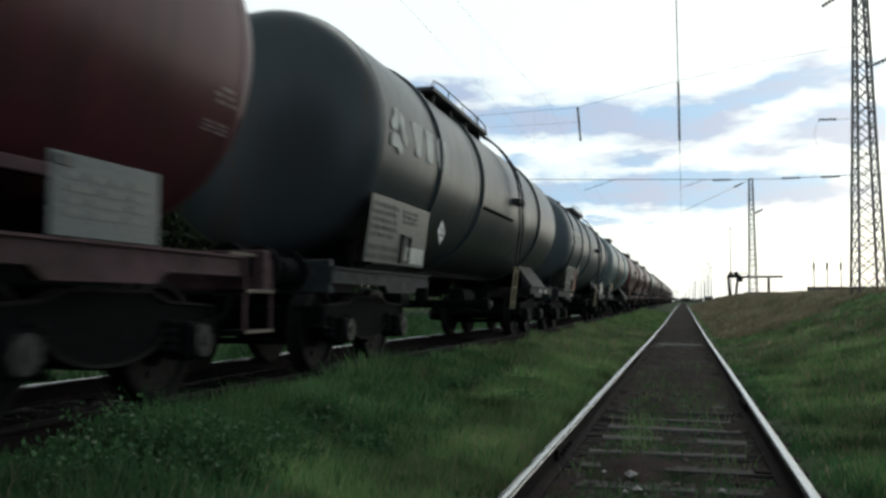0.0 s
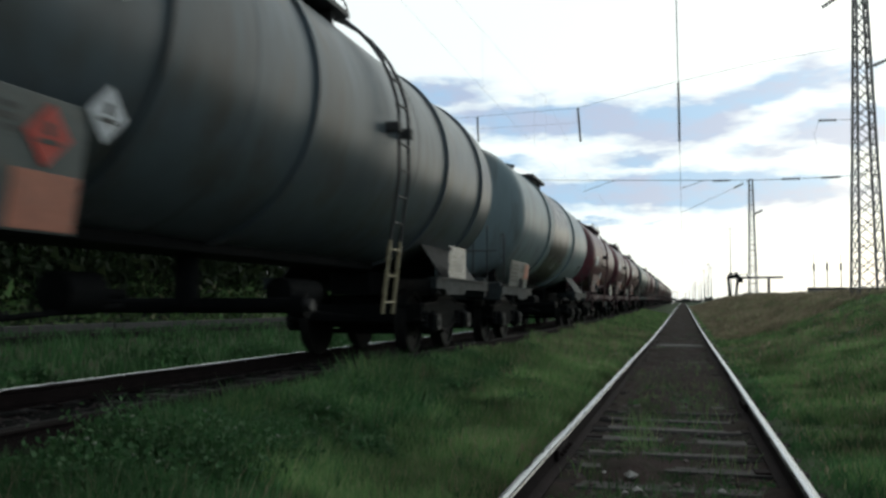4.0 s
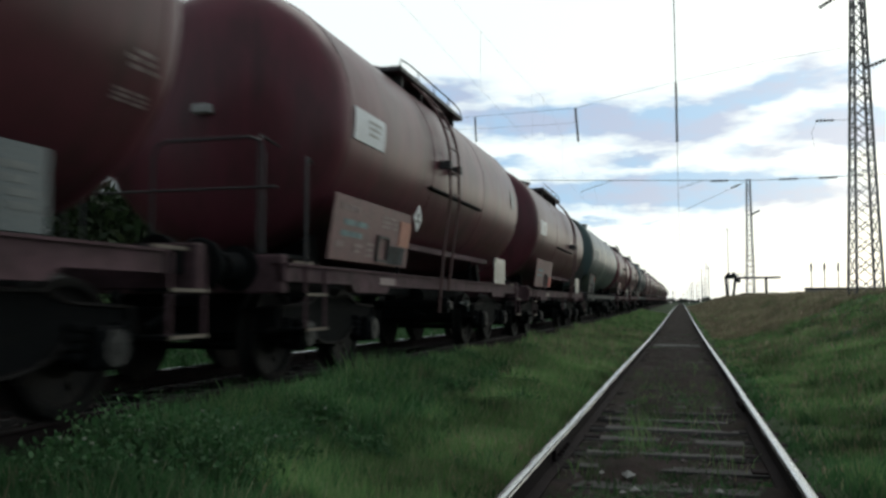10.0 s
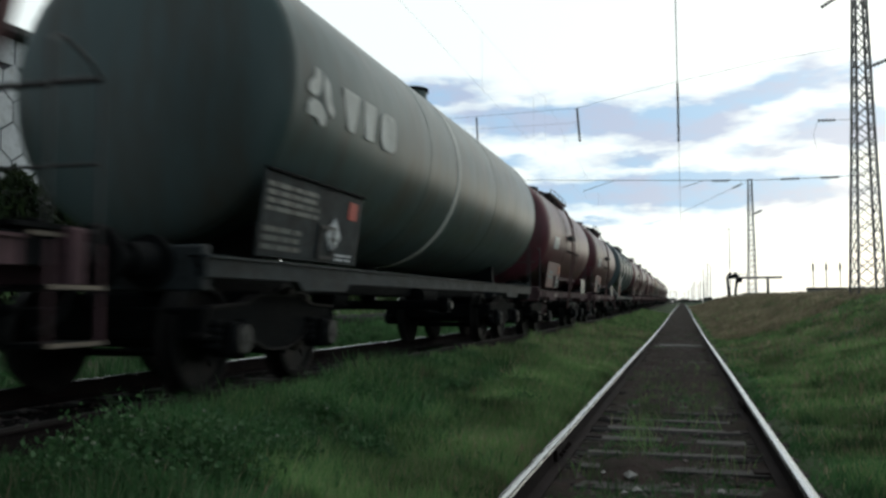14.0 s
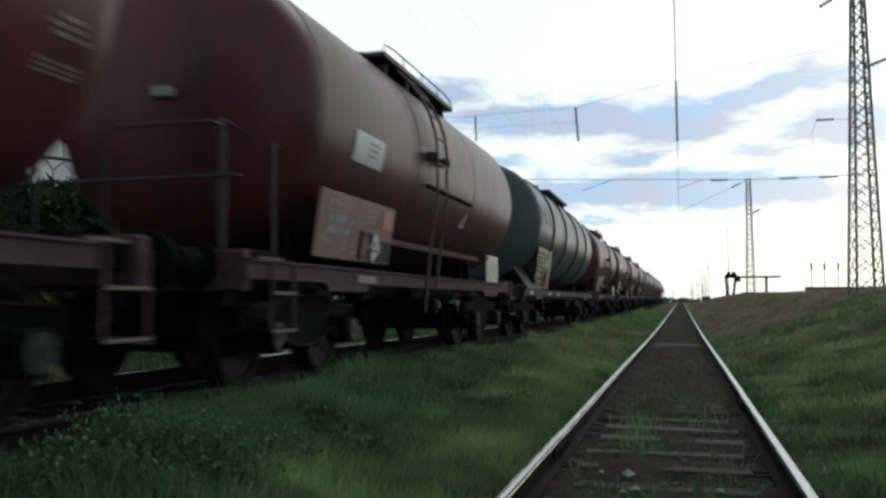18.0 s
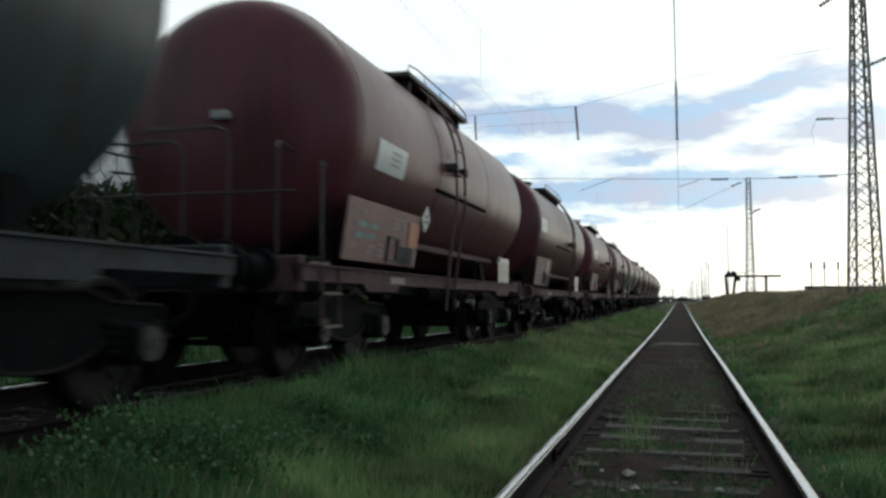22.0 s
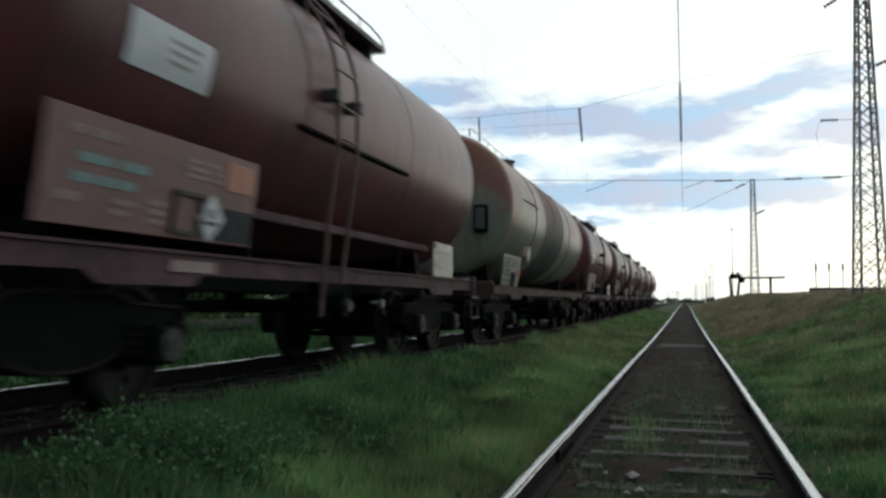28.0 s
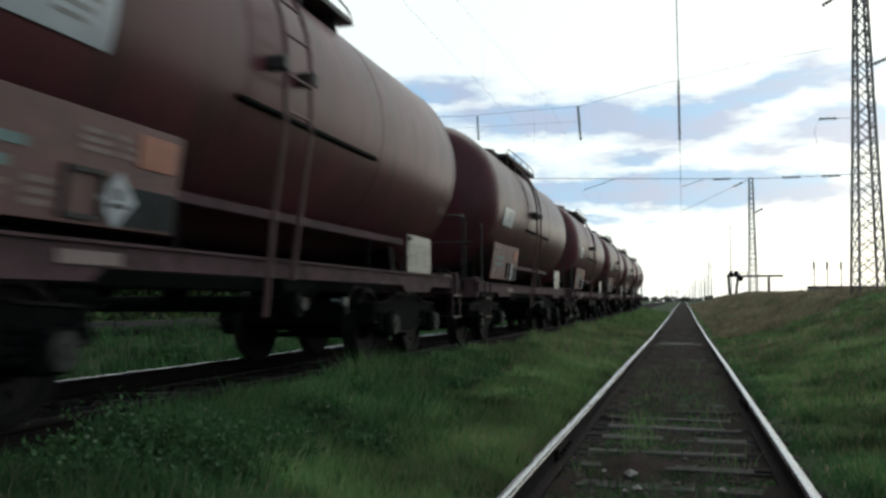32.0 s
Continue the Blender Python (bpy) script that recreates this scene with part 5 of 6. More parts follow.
for w, off in TRAIN:
    if off in (67.17, 79.6, 160.27):
        vs = [(rr * math.cos(radians(5 + 8 * math.sin(k * math.pi / 10))), 10.62 + 0.2 * math.cos(k * math.pi / 10), 2.68 + rr * math.sin(radians(5 + 8 * math.sin(k * math.pi / 10)))) for rr in (1.424, 1.43) for k in range(20)]
        part("round_patch", Mesh().add(vs, [tuple(range(20)), tuple(range(20, 40))]), PANELGREY, w, "pale round patch on the rear flank", smooth=0)
    if abs(off - 119.39) < 0.01:
        warning_triangle(w, 7.83, -28, 1.42, 2.68)
    if abs(off - 38.88) < 0.01:
        warning_triangle(w, 8.47, -40, 1.456, 2.72)
        for ya, yb, ta, tb in ((13.42, 13.62, -35, -29), (13.7, 13.78, -33, -29), (13.82, 13.9, -33, -29), (13.62, 13.84, -39, -36)):
            part("rear_plate", Mesh().patch(ya, yb, ta, tb, 1.452, 2.72, 0.01), TEXTDARK, w, "small dark plate")


def beige_extras(w):
    """The framed plate on the front end and the low rail along the top of the beige wagon."""
    fr = part("end_plate_frame", Mesh().box(0.76, 1.02, 1.40, 1.56, 2.14, 2.66, 0.01), GRIMESHADE, w, "dark frame of a small end plate")
    part("end_plate", Mesh().box(0.80, 0.98, 1.39, 1.41, 2.2, 2.6, 0.004), PANELGREY, fr, "small pale end plate")
    part("side_strip", Mesh().patch(3.0, 4.9, 8, 8.7, 1.452, 2.72, 0.02), TEXTDARK, w, "dark strip along the flank")
    part("handrail", Mesh().tube([(0.55, 1.9, 4.1), (0.55, 2.0, 4.27), (0.55, 6.0, 4.27), (0.55, 6.1, 4.0)], 0.008), IRON, w)
    for k in range(6):
        part("rail_post", Mesh().tube([(0.55, 2.0 + 0.8 * k, 4.0), (0.55, 2.0 + 0.8 * k, 4.27)], 0.008), IRON, w)


for w, off in TRAIN:
    if abs(off - 197.56) < 0.01:
        beige_extras(w)


# ---- masts, wires and the distance ----
def lattice_mast(label, x, y, z0, z1, wb, wt, turn=0.0):
    """A square tapering lattice mast with four angle legs and crossed braces."""
    m = thing("lattice_mast", label, "catenary mast", "catenary masts", at=pose(x, y, 0, 0, 0, turn))

    def half(z):
        u = (z - z0) / (z1 - z0)
        return 0.5 * (wb + (wt - wb) * min(1.0, u * 1.05))

    for sx in (-1, 1):
        for sy in (-1, 1):
            part("leg", Mesh().tube([(sx * half(z), sy * half(z), z) for z in (z0, (z0 + z1) / 2, z1)], 0.045, 4), LATTICE, m)
    for face in range(4):
        z = z0 + 0.2
        r = Matrix.Rotation(face * math.pi / 2, 4, "Z")
        while z < z1 - 0.3:
            step = max(0.5, half(z) * 1.7)
            a, b = half(z), half(min(z + step, z1))
            for sgn in (1, -1):
                p, q = Vector((-sgn * a, a, z)), Vector((sgn * b, b, min(z + step, z1)))
                part("brace", Mesh().tube([r @ p, r @ q], 0.017, 4), LATTICE, m)
            z += step
    part("cap", Mesh().box(-half(z1) - 0.05, half(z1) + 0.05, -half(z1) - 0.05, half(z1) + 0.05, z1, z1 + 0.06), LATTICE, m)
    return m


def insulator(p, q, r=0.07, group="insulators"):
    """A string of porcelain sheds between two points."""
    p, q = Vector(p), Vector(q)
    n = max(4, int((q - p).length / 0.11))
    prof = Mesh()
    d = (q - p).normalized()
    prof.cyl(p, q, r * 0.35, 8)
    for k in range(n):
        a = p + (q - p) * ((k + 0.3) / n)
        prof.cyl(a, a + d * 0.05, r, 12, r * 0.55)
    return solid("insulator", prof, INSULATOR, "dark brown porcelain insulator string on a wire", "insulator", group)


def wire(label, pts, r=0.012):
    return solid("overhead_wire", Mesh().tube(pts, r, 5), WIRE, label, "overhead wire", "overhead wires")


lattice_mast("tall dark lattice steel mast on the grassy bank", 5.85, 30.0, 0.9, 13.5, 0.84, 0.2, 8)
lattice_mast("slender far lattice steel mast carrying the cross wires", 6.82, 90.0, 1.0, 13.2, 0.78, 0.34, 8)
# cross spans and their hangers
wire("thin steel cross-span wire over the tracks", [(-22, 30, 8.6), (-7.6, 30, 7.73), (-3.35, 30, 7.84), (-0.43, 30, 8.45), (2.88, 30, 9.03), (5.7, 30, 9.34)], 0.006)
wire("thin steel lower span wire over the tracks", [(-22, 30, 7.5), (-7.0, 30, 7.3), (-3.3, 30, 7.3)], 0.004)
wire("thin steel cross-span wire over the tracks", [(-24, 90, 14.4), (-6.3, 90, 13.68), (4.1, 90, 13.28), (6.82, 90, 13.18), (10.6, 90, 13.15), (24, 90, 13.4)], 0.03)
wire("slanting steel stay wire from mast to catenary", [(6.82, 90, 13.18), (0.18, 90, 10.13)], 0.018)
wire("short slanting pull-off wire", [(0.22, 90, 12.62), (2.45, 90, 13.35)], 0.03)
wire("short slanting pull-off wire", [(-9.8, 90, 12.62), (-6.5, 90, 13.69)], 0.03)
insulator((-7.0, 30, 7.72), (-6.96, 30, 6.81), 0.05), insulator((-3.35, 30, 7.84), (-3.26, 30, 6.62), 0.06), insulator((0.09, 30, 8.5), (0.1, 30, 6.45), 0.06)
for x in (4.08, 10.58, 14.19):
    insulator((x - 0.85, 90, 13.17 + 0.035 * max(0, 6 - x)), (x + 0.85, 90, 13.17 + 0.035 * max(0, 6 - x)), 0.16)
insulator((5.2, 90, 12.44), (6.1, 90, 12.85), 0.14), insulator((7.1, 90, 9.75), (7.9, 90, 10.15), 0.14)
insulator((6.1, 30, 8.6), (6.75, 30, 8.85), 0.08), insulator((4.7, 30, 10.7), (5.2, 30, 11.0), 0.08), insulator((4.5, 30, 6.93), (5.05, 30, 6.92), 0.06)
wire("thin wire between the mast and an insulator", [(5.05, 30, 6.92), (5.75, 30, 6.9)], 0.008)
wire("thin wire between the mast and an insulator", [(5.2, 30, 11.0), (5.8, 30, 11.2)], 0.008)
wire("slack jumper loop hanging from an insulator", [(4.52, 30, 6.93), (4.36, 30, 6.5), (4.5, 30, 5.8), (4.9, 30, 5.4), (5.55, 30, 5.5)], 0.005)
wire("thin steel hanger holding the wires over the train", [(TRAIN_X + 0.02, 30, 7.78), (TRAIN_X + 0.02, 30, 8.27)], 0.003)
wire("thin steel hanger holding the wires over the train", [(TRAIN_X + 0.02, 30, 7.8), (TRAIN_X + 0.02, 30, 6.13)], 0.002)
for x, lab in ((0.1, "siding"), (TRAIN_X + 0.02, "train track")):
    wire("taut copper contact wire above the " + lab, [(x, y, 6.2 + base(y)) for y in range(-30, 301, 5)], 0.007 if x > 0 else 0.002)
    pts = []
    for k in range(0, 132):
        y = -30 + 2.5 * k
        u = ((y - 30) % 60) / 60
        pts.append((x, y, 8.3 - 1.2 * 4 * u * (1 - u) + base(y)))
    wire("sagging messenger wire above the " + lab, pts, 0.005 if x > 0 else 0.0022)
    for k in range(0, 24):
        y = -25 + 7.5 * k
        u = ((y - 30) % 60) / 60
        wire("thin dropper between messenger and contact wire", [(x, y, 6.185 + base(y)), (x, y, 8.315 - 4.8 * u * (1 - u) + base(y))], 0.002)


def thin_pole(x, y, h, r=0.06, label="thin distant pole beside the line"):
    z = ground_z(x, y) - 0.2
    p = thing("pole", label, "pole", "distant poles", at=pose(x, y, 0))
    part("shaft", Mesh().cyl((0, 0, z), (0, 0, z + h), r * 1.4, 8, r * 0.7), LATTICE, p)
    part("cross_arm", Mesh().tube([(-0.6, 0, z + h - 0.5), (0.6, 0, z + h - 0.5)], r * 0.5, 5), LATTICE, p)
    return p


for x, y, h in ((8.6, 165, 13.5), (6.2, 200, 8), (5.6, 240, 9), (7.0, 250, 11), (4.6, 260, 5.5), (3.6, 300, 7), (6.4, 320, 8), (8.6, 330, 10), (5.0, 360, 9), (2.6, 380, 6), (4.2, 420, 8),
                (-2.0, 330, 5), (-3.5, 400, 6), (-5.5, 430, 6.5), (-8.0, 450, 7), (1.2, 430, 5.5), (9.5, 400, 9)):
    thin_pole(x, y, h, 0.03 + y * 0.0002)


def substation_post(x, y):
    z = ground_z(x, y) - 0.2
    p = thing("busbar_post", "pale steel post with a dark insulator on top", "post", "substation posts", at=pose(x, y, 0))
    part("shaft", Mesh().cyl((0, 0, z), (0, 0, 5.1), 0.06, 8), CONCRETE, p)
    part("post_insulator", Mesh().cyl((0, 0, 5.1), (0, 0, 6.0), 0.13, 10), INSULATOR, p)
    part("rod", Mesh().cyl((0, 0, 6.0), (0, 0, 7.2), 0.025, 6), CONCRETE, p)


for x in (16.56, 18.15, 19.8):
    substation_post(x, 120)


def gantry():
    """A small loading gantry on the bank."""
    g = thing("loading_gantry", "dark steel loading gantry with a trolley on its beam", "gantry", at=pose(0, 120, 0))
    part("beam", Mesh().box(5.75, 12.8, -0.2, 0.2, 4.12, 4.38, 0.02), GRIMESHADE, g)
    for x0, x1 in ((6.15, 5.95), (6.75, 7.15), (11.0, 11.0)):
        part("leg", Mesh().cyl((x0, 0, 0.8), (x1 + 0.01, 0, 4.15), 0.17, 8), GRIMESHADE, g)
    part("trolley", Mesh().box(5.9, 7.4, -0.5, 0.5, 4.38, 4.65, 0.05), GRIMESHADE, g)
    part("winch", Mesh().cyl((6.1, 0, 4.72), (6.5, 0, 4.72), 0.22, 12).box(6.7, 7.2, -0.3, 0.3, 4.6, 4.95, 0.04), GRIMESHADE, g)
    part("hoist", Mesh().box(7.2, 7.8, -0.3, 0.3, 3.6, 4.12, 0.05), GRIMESHADE, g)
    part("handrail", Mesh().tube([(7.4, 0, 4.65), (8.2, 0, 4.78), (8.5, 0, 4.4)], 0.04), GRIMESHADE, g)


gantry()


def bank_wall():
    """Low concrete walls with a dark coping on top of the bank."""
    for x0, x1, y, zt in ((8.0, 15.6, 122, 2.25), (15.7, 40.0, 120, 2.9)):
        w = thing("low_wall", "low pale concrete wall with a dark coping", "wall", "bank walls", at=pose(0, y, 0))
        n = int((x1 - x0) / 2.5)
        for k in range(n):
            a = x0 + (x1 - x0) * k / n
            part("panel", Mesh().box(a + 0.02, x0 + (x1 - x0) * (k + 1) / n - 0.02, -0.1, 0.1, 0.6, zt - 0.3, 0.01), CONCRETE, w)
        part("coping", Mesh().box(x0, x1, -0.2, 0.2, zt - 0.3, zt, 0.02), DARKROOF, w)


bank_wall()


def hedgerow(name, seed, n, x0, x1, z0, z1, mat, label, leaf):
    """A leafy strip along the far side of the train's track."""
    rng = np.random.default_rng(seed)
    c = np.stack([rng.uniform(x0, x1, n), -4 + 110 * rng.random(n) ** 1.4, rng.random(n)], 1)
    top = np.array([z1 + 0.35 * noise.noise((b * 0.25, 3.0, 1.0)) + 0.35 * noise.noise((b * 1.1, 8.0, 1.0)) for b in c[:, 1]])
    c[:, 2] = z0 + c[:, 2] * (top - z0)
    d = rng.normal(0, 1, (n, 2, 3)) * leaf
    v = np.stack([c, c + d[:, 0], c + d[:, 1]], 1).reshape(-1, 3)
    ob = new(name, array_mesh(name, v, np.arange(3 * n).reshape(-1, 3), mat))
    tagged(ob, label, "hedge", kind="stuff")


def white_hall():
    """A low white hall beyond the train, its wall clad with six-sided tiles below a band of upright panels."""
    h = thing("hall", "white low hall clad with six-sided tiles, dark flat roof edge", "building", at=pose(-15.5, 0, 0))
    part("wall", Mesh().box(-9.5, -0.04, 5.0, 30.0, -0.5, 7.4), JOINT, h, "dark wall behind the tiles")
    part("roof", Mesh().box(-9.9, 0.35, 4.6, 30.4, 7.42, 7.6, 0.02), DARKROOF, h)
    wid, tall, gap = 0.74, 0.96, 0.05
    a, b = wid / 2 - gap / 2, tall / 2 - gap / 2
    ring = [(0, b), (a, b * 0.5), (a, -b * 0.5), (0, -b), (-a, -b * 0.5), (-a, b * 0.5)]
    tile = Mesh().prism(ring, -0.045, 0.0).mesh("tile", CLADDING, 0)
    for row in range(6):
        z = 2.72 + row * tall * 0.75
        for k in range(33):
            part("tile", tile, None, h, at=pose(0, 5.5 + wid * (k + 0.5 * (row % 2)), z))
    panel = Mesh().box(-0.045, 0.0, -a, a, 6.74, 7.38, 0.01).mesh("panel", CLADDING, 0)
    for k in range(33):
        part("panel", panel, None, h, at=pose(0, 5.5 + wid * k, 0))


def far_trees():
    rnd = random.Random(5)
    for seg in range(14):
        m = Mesh()
        x0 = -420 + seg * 60
        for k in range(70):
            x, y = x0 + rnd.uniform(0, 62), 900 + rnd.uniform(-30, 30)
            r = rnd.uniform(1.5, 3.8)
            h = rnd.uniform(0.2, 3.5)
            vs = []
            for i in range(10):
                d = Vector((rnd.gauss(0, 1), rnd.gauss(0, 1), rnd.gauss(0, 1))).normalized()
                vs.append(Vector((x, y, 0.5 + h)) + d * r * rnd.uniform(0.6, 1.1))
            for i in range(10):
                m.add([vs[i], vs[(i + 1) % 10], vs[(i + 4) % 10]], [(0, 1, 2)])
                m.add([vs[i], vs[(i + 3) % 10], vs[(i + 5) % 10]], [(0, 1, 2)])
        solid("far_wood", m, FARTREE, "dark low line of distant trees on the horizon", "trees", "distant woods", kind="stuff", smooth=0)


far_trees()
hedgerow("hedge", 31, 60000, -15.35, -14.85, 1.2, 4.15, HEDGE, "dark leafy thicket beyond the train", 0.15)
hedgerow("shrub_strip", 32, 30000, -15.2, -14.8, 0.3, 1.6, GRASS, "light green shrubs at the foot of the thicket", 0.08)


white_hall()


# ---- grass and weeds ----
def blades(rng, xy, h, wid, lean=0.45):
    """Bent tapering blades: five vertices and three triangles each."""
    n = len(xy)
    z = np.array([ground_z(a, b) for a, b in xy]) - 0.02 + 0.08 * (np.abs(xy[:, 0]) < 0.8)
    ang = rng.uniform(0, 2 * np.pi, n)
    dx, dy = np.cos(ang), np.sin(ang)
    la = rng.uniform(0, 2 * np.pi, n)
    le = rng.uniform(0.1, 1.0, n) * lean * h
    lx, ly = np.cos(la) * le, np.sin(la) * le
    v = np.zeros((n, 5, 3))
    for k, (fr, wf, lf) in enumerate(((0, 1, 0), (0, -1, 0), (0.55, 0.75, 0.35), (0.55, -0.75, 0.35), (1.0, 0, 1.0))):
        v[:, k, 0] = xy[:, 0] + dx * wid * wf * 0.5 + lx * lf
        v[:, k, 1] = xy[:, 1] + dy * wid * wf * 0.5 + ly * lf
        v[:, k, 2] = z + h * fr * (1 - 0.12 * lf)
    t = np.array([(0, 1, 3), (0, 3, 2), (2, 3, 4)])
    tris = (t[None] + 5 * np.arange(n)[:, None, None]).reshape(-1, 3)
    return v.reshape(-1, 3), tris


def clumped(rng, n, x0, x1, y0, y1, power=1.6, k=0.55):
    """Random places, thinned by a noise so that grass stands in tufts, denser near by."""
    out = []
    while len(out) < n:
        y = y0 + (y1 - y0) * rng.random() ** power
        x = rng.uniform(x0, x1)
        if noise.noise((x * 1.3, y * 1.3, 2.0)) + 0.5 * noise.noise((x * 4, y * 4, 7.0)) > -k + rng.random() * 0.5:
            out.append((x, y))
    return np.array(out)


def meadow(name, seed, n, x0, x1, y0, y1, hlo, hhi, wlo, whi, mat, label, power=1.6, k=0.45):
    rng = np.random.default_rng(seed)
    xy = clumped(rng, n, x0, x1, y0, y1, power, k)
    far = (xy[:, 1] - y0) / (y1 - y0)
    h = rng.uniform(hlo, hhi, n) * (0.75 + 0.5 * np.array([noise.noise((a * 0.8, b * 0.8, 9)) for a, b in xy]))
    h *= np.interp(xy[:, 0], (-3.2, -2.2, -0.9, 0.9, 1.8), (1.45, 1.4, 0.5, 0.5, 1.0))
    w = rng.uniform(wlo, whi, n) * (1 + 2.0 * far)
    v, t = blades(rng, xy, np.maximum(h, 0.03), w)
    ob = new(name, array_mesh(name, v, t, mat))
    return tagged(ob, label, "grass", kind="stuff")


meadow("grass", 1, 38000, -2.05, -0.83, 3.9, 14, 0.12, 0.38, 0.005, 0.012, GRASS, "rough green grass between the two tracks", k=0.75)
meadow("grass", 19, 9000, -2.0, -0.83, 2.4, 5.0, 0.1, 0.3, 0.004, 0.009, WEED, "dark grass close to the rail", power=1.0, k=0.8)
meadow("dry_grass", 20, 3500, -2.0, -0.86, 2.6, 5.6, 0.08, 0.28, 0.003, 0.007, DRYGRASS, "thin dry stalks close to the rail", power=1.0)
meadow("grass", 10, 6000, -3.3, -2.2, 3.4, 12, 0.24, 0.42, 0.004, 0.009, WEED, "taller dark grass beside the weeds")
meadow("grass", 15, 12000, -3.25, -2.3, 5.5, 14, 0.12, 0.36, 0.005, 0.012, GRASS, "rough grass beside the train", k=0.7)
meadow("grass", 13, 30000, -3.2, -1.6, 2.4, 8, 0.12, 0.34, 0.006, 0.014, WEED, "dark weedy grass beside the train", k=0.8)
meadow("grass", 2, 20000, -3.2, -0.83, 13, 75, 0.14, 0.36, 0.014, 0.03, GRASS, "rough green grass between the two tracks")
meadow("dry_grass", 16, 4500, -1.75, -0.9, 3.6, 7.0, 0.1, 0.3, 0.004, 0.009, DRYGRASS, "brownish dry grass beside the rail", k=0.5)
meadow("grass", 17, 11000, 0.82, 1.35, 3.0, 16, 0.05, 0.2, 0.005, 0.011, WEED, "low dark grass on the gravel shoulder", k=0.6)
meadow("grass", 21, 12000, 1.05, 3.2, 2.8, 6.5, 0.08, 0.26, 0.004, 0.009, WEED, "dark weedy grass beside the rail", power=1.0, k=0.7)
meadow("grass", 3, 66000, 1.12, 6.0, 3.8, 16, 0.05, 0.24, 0.006, 0.014, GRASS, "rough green grass on the verge and bank", k=0.85)
meadow("grass", 4, 36000, 0.83, 7.0, 15, 90, 0.08, 0.25, 0.014, 0.03, GRASS, "rough green grass on the verge and bank", k=0.8)
meadow("dry_grass", 9, 13000, 1.0, 5.5, 4, 24, 0.08, 0.26, 0.006, 0.014, DRYGRASS, "dry stalks on the verge")
meadow("dry_grass", 18, 16000, 5.0, 16.0, 80, 119, 0.25, 0.7, 0.03, 0.06, DRYGRASS, "tall dry grass on top of the bank", power=1.0, k=0.6)
meadow("dry_grass", 5, 60000, 1.1, 9.5, 28, 150, 0.12, 0.4, 0.02, 0.04, DRYGRASS, "tall straw-coloured dry grass on the bank")
meadow("grass", 6, 15000, -0.68, 0.68, 3.0, 34, 0.03, 0.13, 0.005, 0.011, WEED, "sparse dark weeds between the rails", k=0.12)
meadow("dry_grass", 11, 2500, -0.68, 0.68, 3.0, 30, 0.03, 0.13, 0.004, 0.008, DRYGRASS, "dry stalks between the rails", k=0.2)
meadow("grass", 61, 14000, -3.2, -0.83, -7.0, 3.2, 0.1, 0.3, 0.006, 0.012, WEED, "rough grass between the two tracks", power=1.0, k=0.8)
meadow("grass", 62, 16000, 1.1, 5.0, -7.0, 3.2, 0.06, 0.24, 0.006, 0.012, GRASS, "rough green grass on the verge", power=1.0, k=0.8)
meadow("grass", 7, 26000, -14.7, -6.2, 5, 60, 0.1, 0.35, 0.012, 0.03, WEED, "dark grass beyond the train")
meadow("dry_grass", 8, 15000, -3.1, -0.9, 2.6, 34, 0.12, 0.34, 0.005, 0.011, DRYGRASS, "dry stalks among the green grass")


def weed_bush(x, y, h, spread, n, seed, leaf=(0.022, 0.058)):
    """A leafy weed: stems with many small leaves and a few pale flower heads."""
    rng = np.random.default_rng(seed)
    z0 = ground_z(x, y)
    w = thing("weed", "leafy dark green weed bush with tiny pale flowers", "weed", "weeds", at=pose(x, y, z0))
    st, lv, tr = Mesh(), [], []
    for k in range(n):
        a, s = rng.uniform(0, 2 * np.pi), rng.uniform(0.2, 1.0) * spread
        hh = h * rng.uniform(0.55, 1.0) * (1 - 0.35 * s / spread)
        tip = Vector((math.cos(a) * s, math.sin(a) * s, hh))
        st.tube([(0.3 * tip.x, 0.3 * tip.y, -0.02), (0.75 * tip.x, 0.75 * tip.y, 0.55 * hh), tip], 0.004, 4)
        for q in range(58):
            u = rng.uniform(0.15, 1.02)
            c = Vector((tip.x * (0.3 + 0.7 * u), tip.y * (0.3 + 0.7 * u), hh * u)) + Vector(rng.normal(0, 0.04, 3))
            d = Vector(rng.normal(0, 1, 3)).normalized()
            e = d.cross(Vector(rng.normal(0, 1, 3))).normalized()
            ln = rng.uniform(*leaf) * (1.25 - 0.5 * u)
            i = len(lv)
            lv += [c, c + d * ln * 0.5 + e * ln * 0.3, c + d * ln, c + d * ln * 0.5 - e * ln * 0.3]
            tr += [(i, i + 1, i + 2), (i, i + 2, i + 3)]
        if rng.random() < 0.05:
            part("flower", Mesh().cyl(tip, tip + Vector((0, 0, 0.012)), 0.011, 6), PETAL, w, "tiny pale flower head")
    tagged(part("stem", st, WEED, w), kind="stuff")
    lf = new("foliage", array_mesh("foliage", [tuple(p) for p in lv], tr, WEED))
    lf.parent = w
    tagged(lf, kind="stuff")


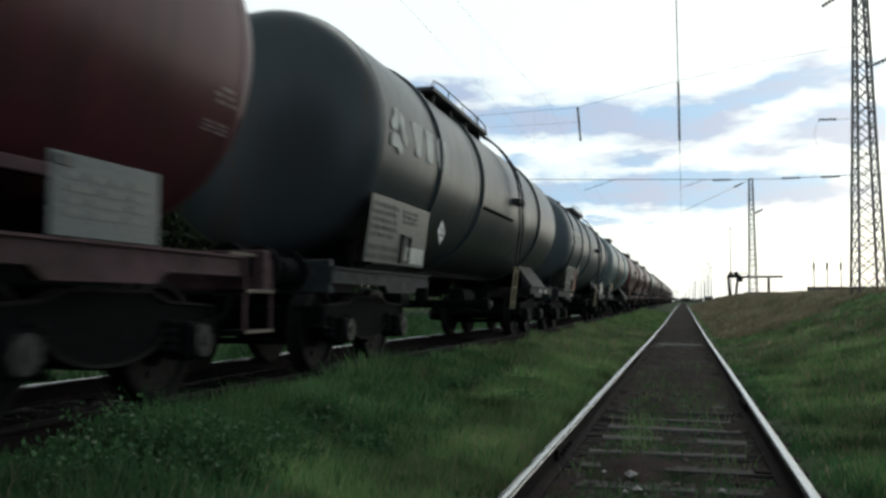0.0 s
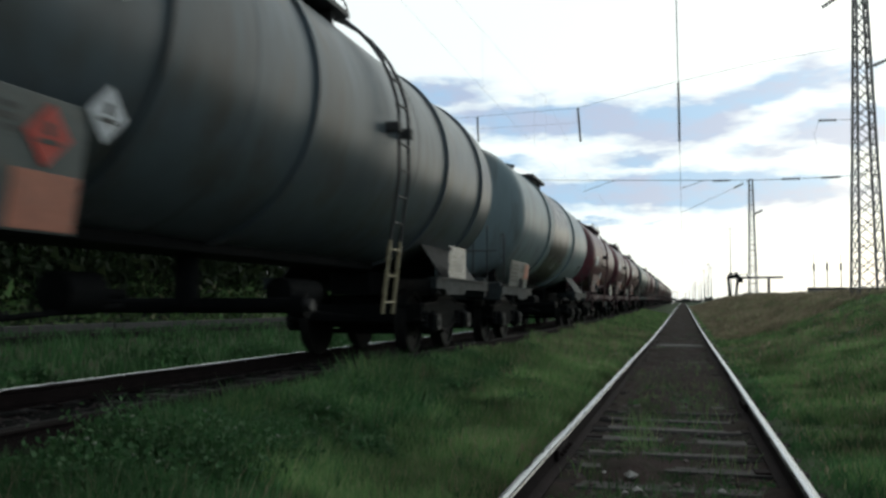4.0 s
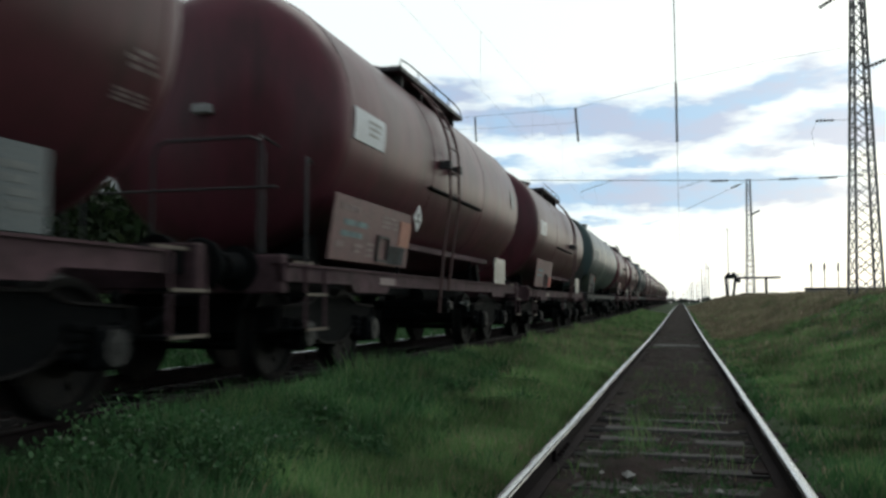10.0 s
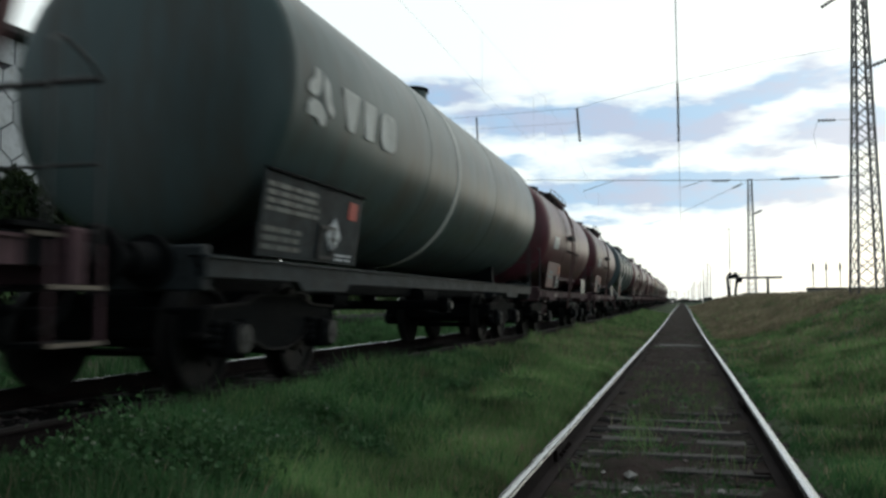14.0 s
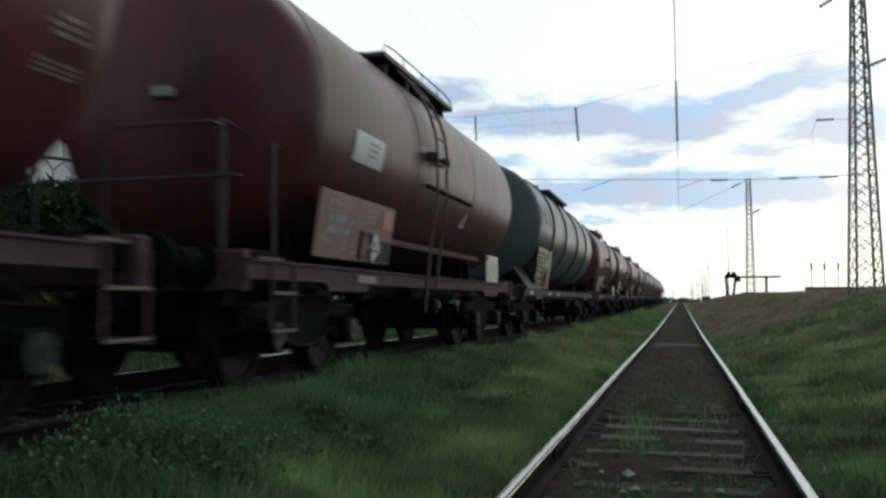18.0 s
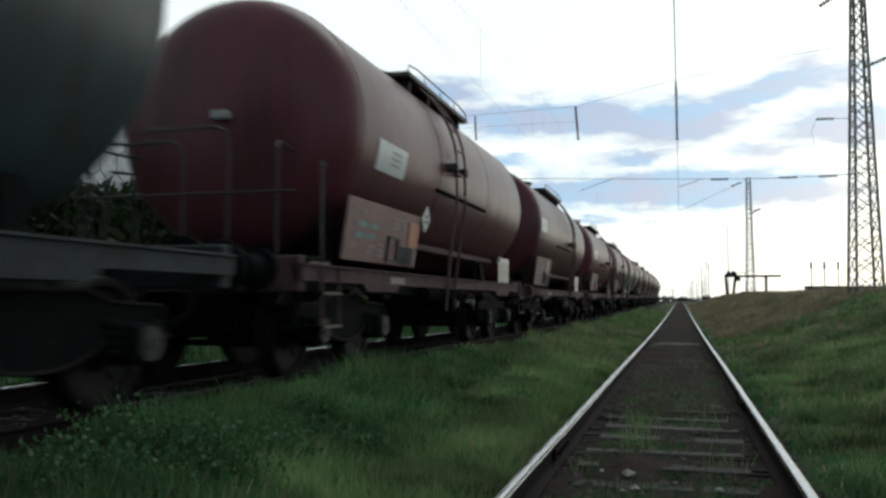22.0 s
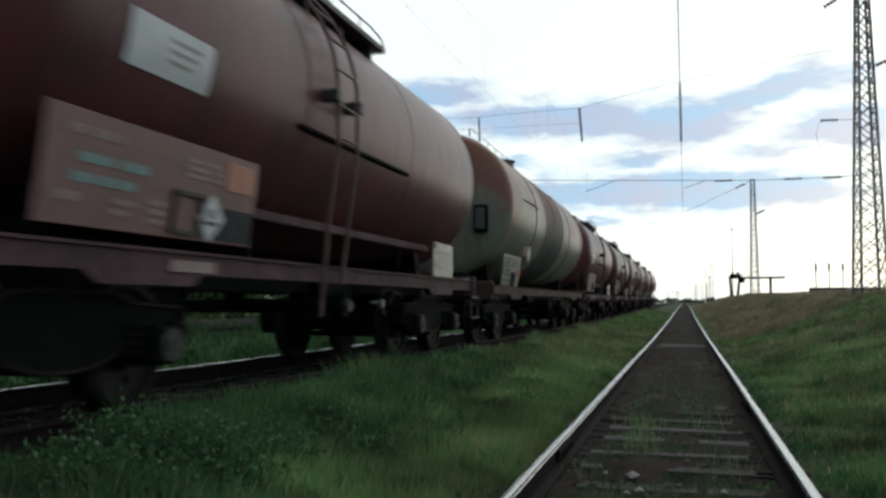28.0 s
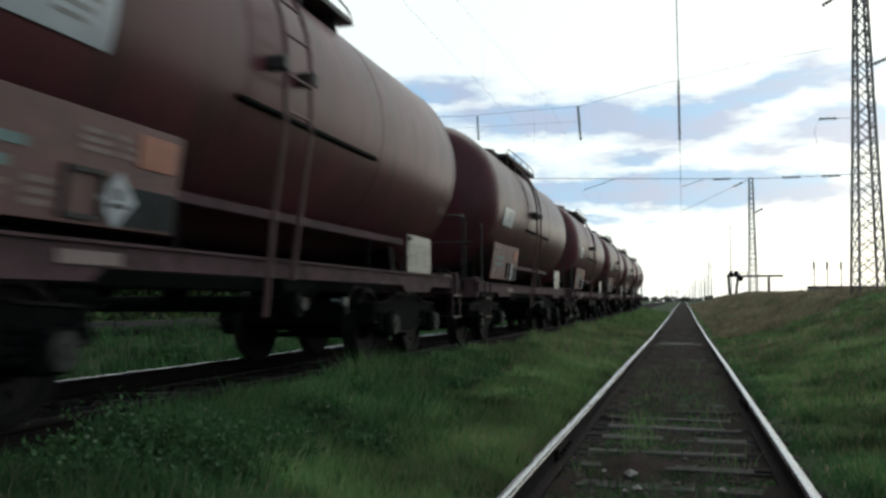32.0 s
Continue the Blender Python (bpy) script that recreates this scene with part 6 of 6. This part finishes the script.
def tussocks(seed, n, x0, x1, y0, y1, hlo, hhi, per, mat, label, power=1.5):
    """Dense single clumps of taller grass, each with its own height and lean."""
    rng = np.random.default_rng(seed)
    xy, hh, ww = [], [], []
    for k in range(n):
        cx, cy = rng.uniform(x0, x1), y0 + (y1 - y0) * rng.random() ** power
        sp, h = rng.uniform(0.06, 0.2), rng.uniform(hlo, hhi)
        p = rng.normal(0, sp, (per, 2)) + (cx, cy)
        xy.append(p)
        hh.append(h * rng.uniform(0.4, 1.0, per) * np.exp(-((p - (cx, cy)) ** 2).sum(1) / (5 * sp * sp)))
        ww.append(np.full(per, 0.007 + 0.0009 * cy))
    xy, hh, ww = np.concatenate(xy), np.concatenate(hh), np.concatenate(ww)
    keep = (np.abs(xy[:, 0]) > 0.86) & (np.abs(xy[:, 0]) < 9)
    v, t = blades(rng, xy[keep], hh[keep], ww[keep], 0.6)
    tagged(new("grass_tussock", array_mesh("grass_tussock", v, t, mat)), label, "grass", kind="stuff")


tussocks(51, 260, 1.1, 6.0, 3.5, 26, 0.16, 0.36, 60, GRASS, "taller clumps of green grass on the bank")
tussocks(52, 130, 1.1, 6.0, 3.5, 24, 0.1, 0.26, 70, WEED, "dark leafy clumps on the bank")
tussocks(53, 190, -3.1, -0.95, 4.0, 26, 0.16, 0.36, 60, GRASS, "taller clumps of green grass between the tracks")
tussocks(54, 70, -2.9, -0.95, 4.5, 22, 0.12, 0.28, 70, WEED, "dark leafy clumps between the tracks")
tussocks(55, 160, 1.5, 7.5, 22, 80, 0.2, 0.5, 50, DRYGRASS, "straw-coloured clumps on the bank", 1.0)
rnd_w = random.Random(21)
for x, y, h, s in ((-2.72, 4.1, 0.5, 0.34), (-2.45, 4.2, 0.54, 0.34), (-2.12, 4.15, 0.46, 0.3), (-2.3, 3.75, 0.42, 0.3), (-2.55, 3.6, 0.4, 0.3), (-2.05, 3.6, 0.32, 0.28),
                   (-2.75, 3.75, 0.4, 0.32), (-2.2, 4.7, 0.42, 0.3), (-2.6, 4.8, 0.4, 0.3), (-2.45, 5.3, 0.36, 0.28), (-2.55, 5.7, 0.32, 0.28), (-2.6, 6.4, 0.32, 0.26),
                   (-1.95, 5.6, 0.26, 0.24), (-2.7, 7.4, 0.32, 0.28), (-2.85, 8.6, 0.34, 0.3), (-2.4, 9.2, 0.3, 0.34), (-2.2, 10.2, 0.3, 0.34), (-2.9, 10.6, 0.34, 0.3), (-2.95, 12.4, 0.32, 0.3)):
    weed_bush(x + 0.05, y - 0.3, 1.08 * h, s, 60, rnd_w.randint(0, 9999))
for k in range(5):
    weed_bush(rnd_w.uniform(-9.0, -7.4), 9 + 3.4 * k + rnd_w.uniform(-0.6, 0.6), rnd_w.uniform(0.35, 0.5), 0.6, 36, rnd_w.randint(0, 9999), (0.06, 0.13))
for k in range(10):
    weed_bush(rnd_w.uniform(-3.0, -1.5), rnd_w.uniform(8, 20), rnd_w.uniform(0.15, 0.26), 0.26, 18, rnd_w.randint(0, 9999))
meadow("grass", 12, 3000, -0.5, 0.42, 5.0, 13, 0.06, 0.22, 0.004, 0.009, WEED, "low grass growing in the track bed", k=0.6)


def tufts():
    """Loose tufts of taller grass in the track bed."""
    rng = np.random.default_rng(77)
    spots = [(-0.24, 8.6, 260, 0.10, 0.55), (-0.22, 7.2, 130, 0.08, 0.4), (-0.25, 10.6, 160, 0.12, 0.6), (0.3, 9.6, 110, 0.16, 0.5), (0.1, 12.0, 150, 0.25, 0.8), (-0.5, 6.1, 60, 0.07, 0.3),
             (0.48, 11.5, 80, 0.1, 0.9), (-0.45, 13.5, 120, 0.15, 1.0), (0.2, 15.5, 120, 0.25, 1.0), (0.35, 6.4, 50, 0.12, 0.25)]
    xy = np.concatenate([np.stack([rng.normal(x, sx, n), rng.normal(y, sy, n)], 1) for x, y, n, sx, sy in spots])
    xy = xy[np.abs(xy[:, 0]) < 0.68]
    v, t = blades(rng, xy, rng.uniform(0.05, 0.2, len(xy)), rng.uniform(0.004, 0.009, len(xy)), 0.7)
    tagged(new("grass", array_mesh("grass", v, t, GRASS)), "loose tufts of grass between the rails", "grass", kind="stuff")


tufts()


def motions():
    """The train rolls past: each wagon along its track, each wheelset turning while it passes near by."""
    for w, off in TRAIN:
        rows = []
        for t in range(33):
            y = off - gone(t)
            rows.append((t, pose(TRAIN_X, y, TRAIN_Z + base(max(y, 0) + 6))))
        walk(w, rows)
    for w, off in TRAIN:
        steps = [k / 15 for k in range(481) if -16 < off - gone(k / 15) < 30]
        if not steps:
            steps = [0.0]
        times = ([0.0] if steps[0] > 0 else []) + steps + ([32.0] if steps[-1] < 32 else [])
        if len(times) < 2:
            continue
        for o in w.children_recursive:
            if o.name.startswith("wheelset"):
                at = o.location.copy()
                walk(o, [(t, pose(at.x, at.y, at.z, math.degrees(gone(min(max(t, steps[0]), steps[-1])) / 0.46) % 360)) for t in times])


motions()
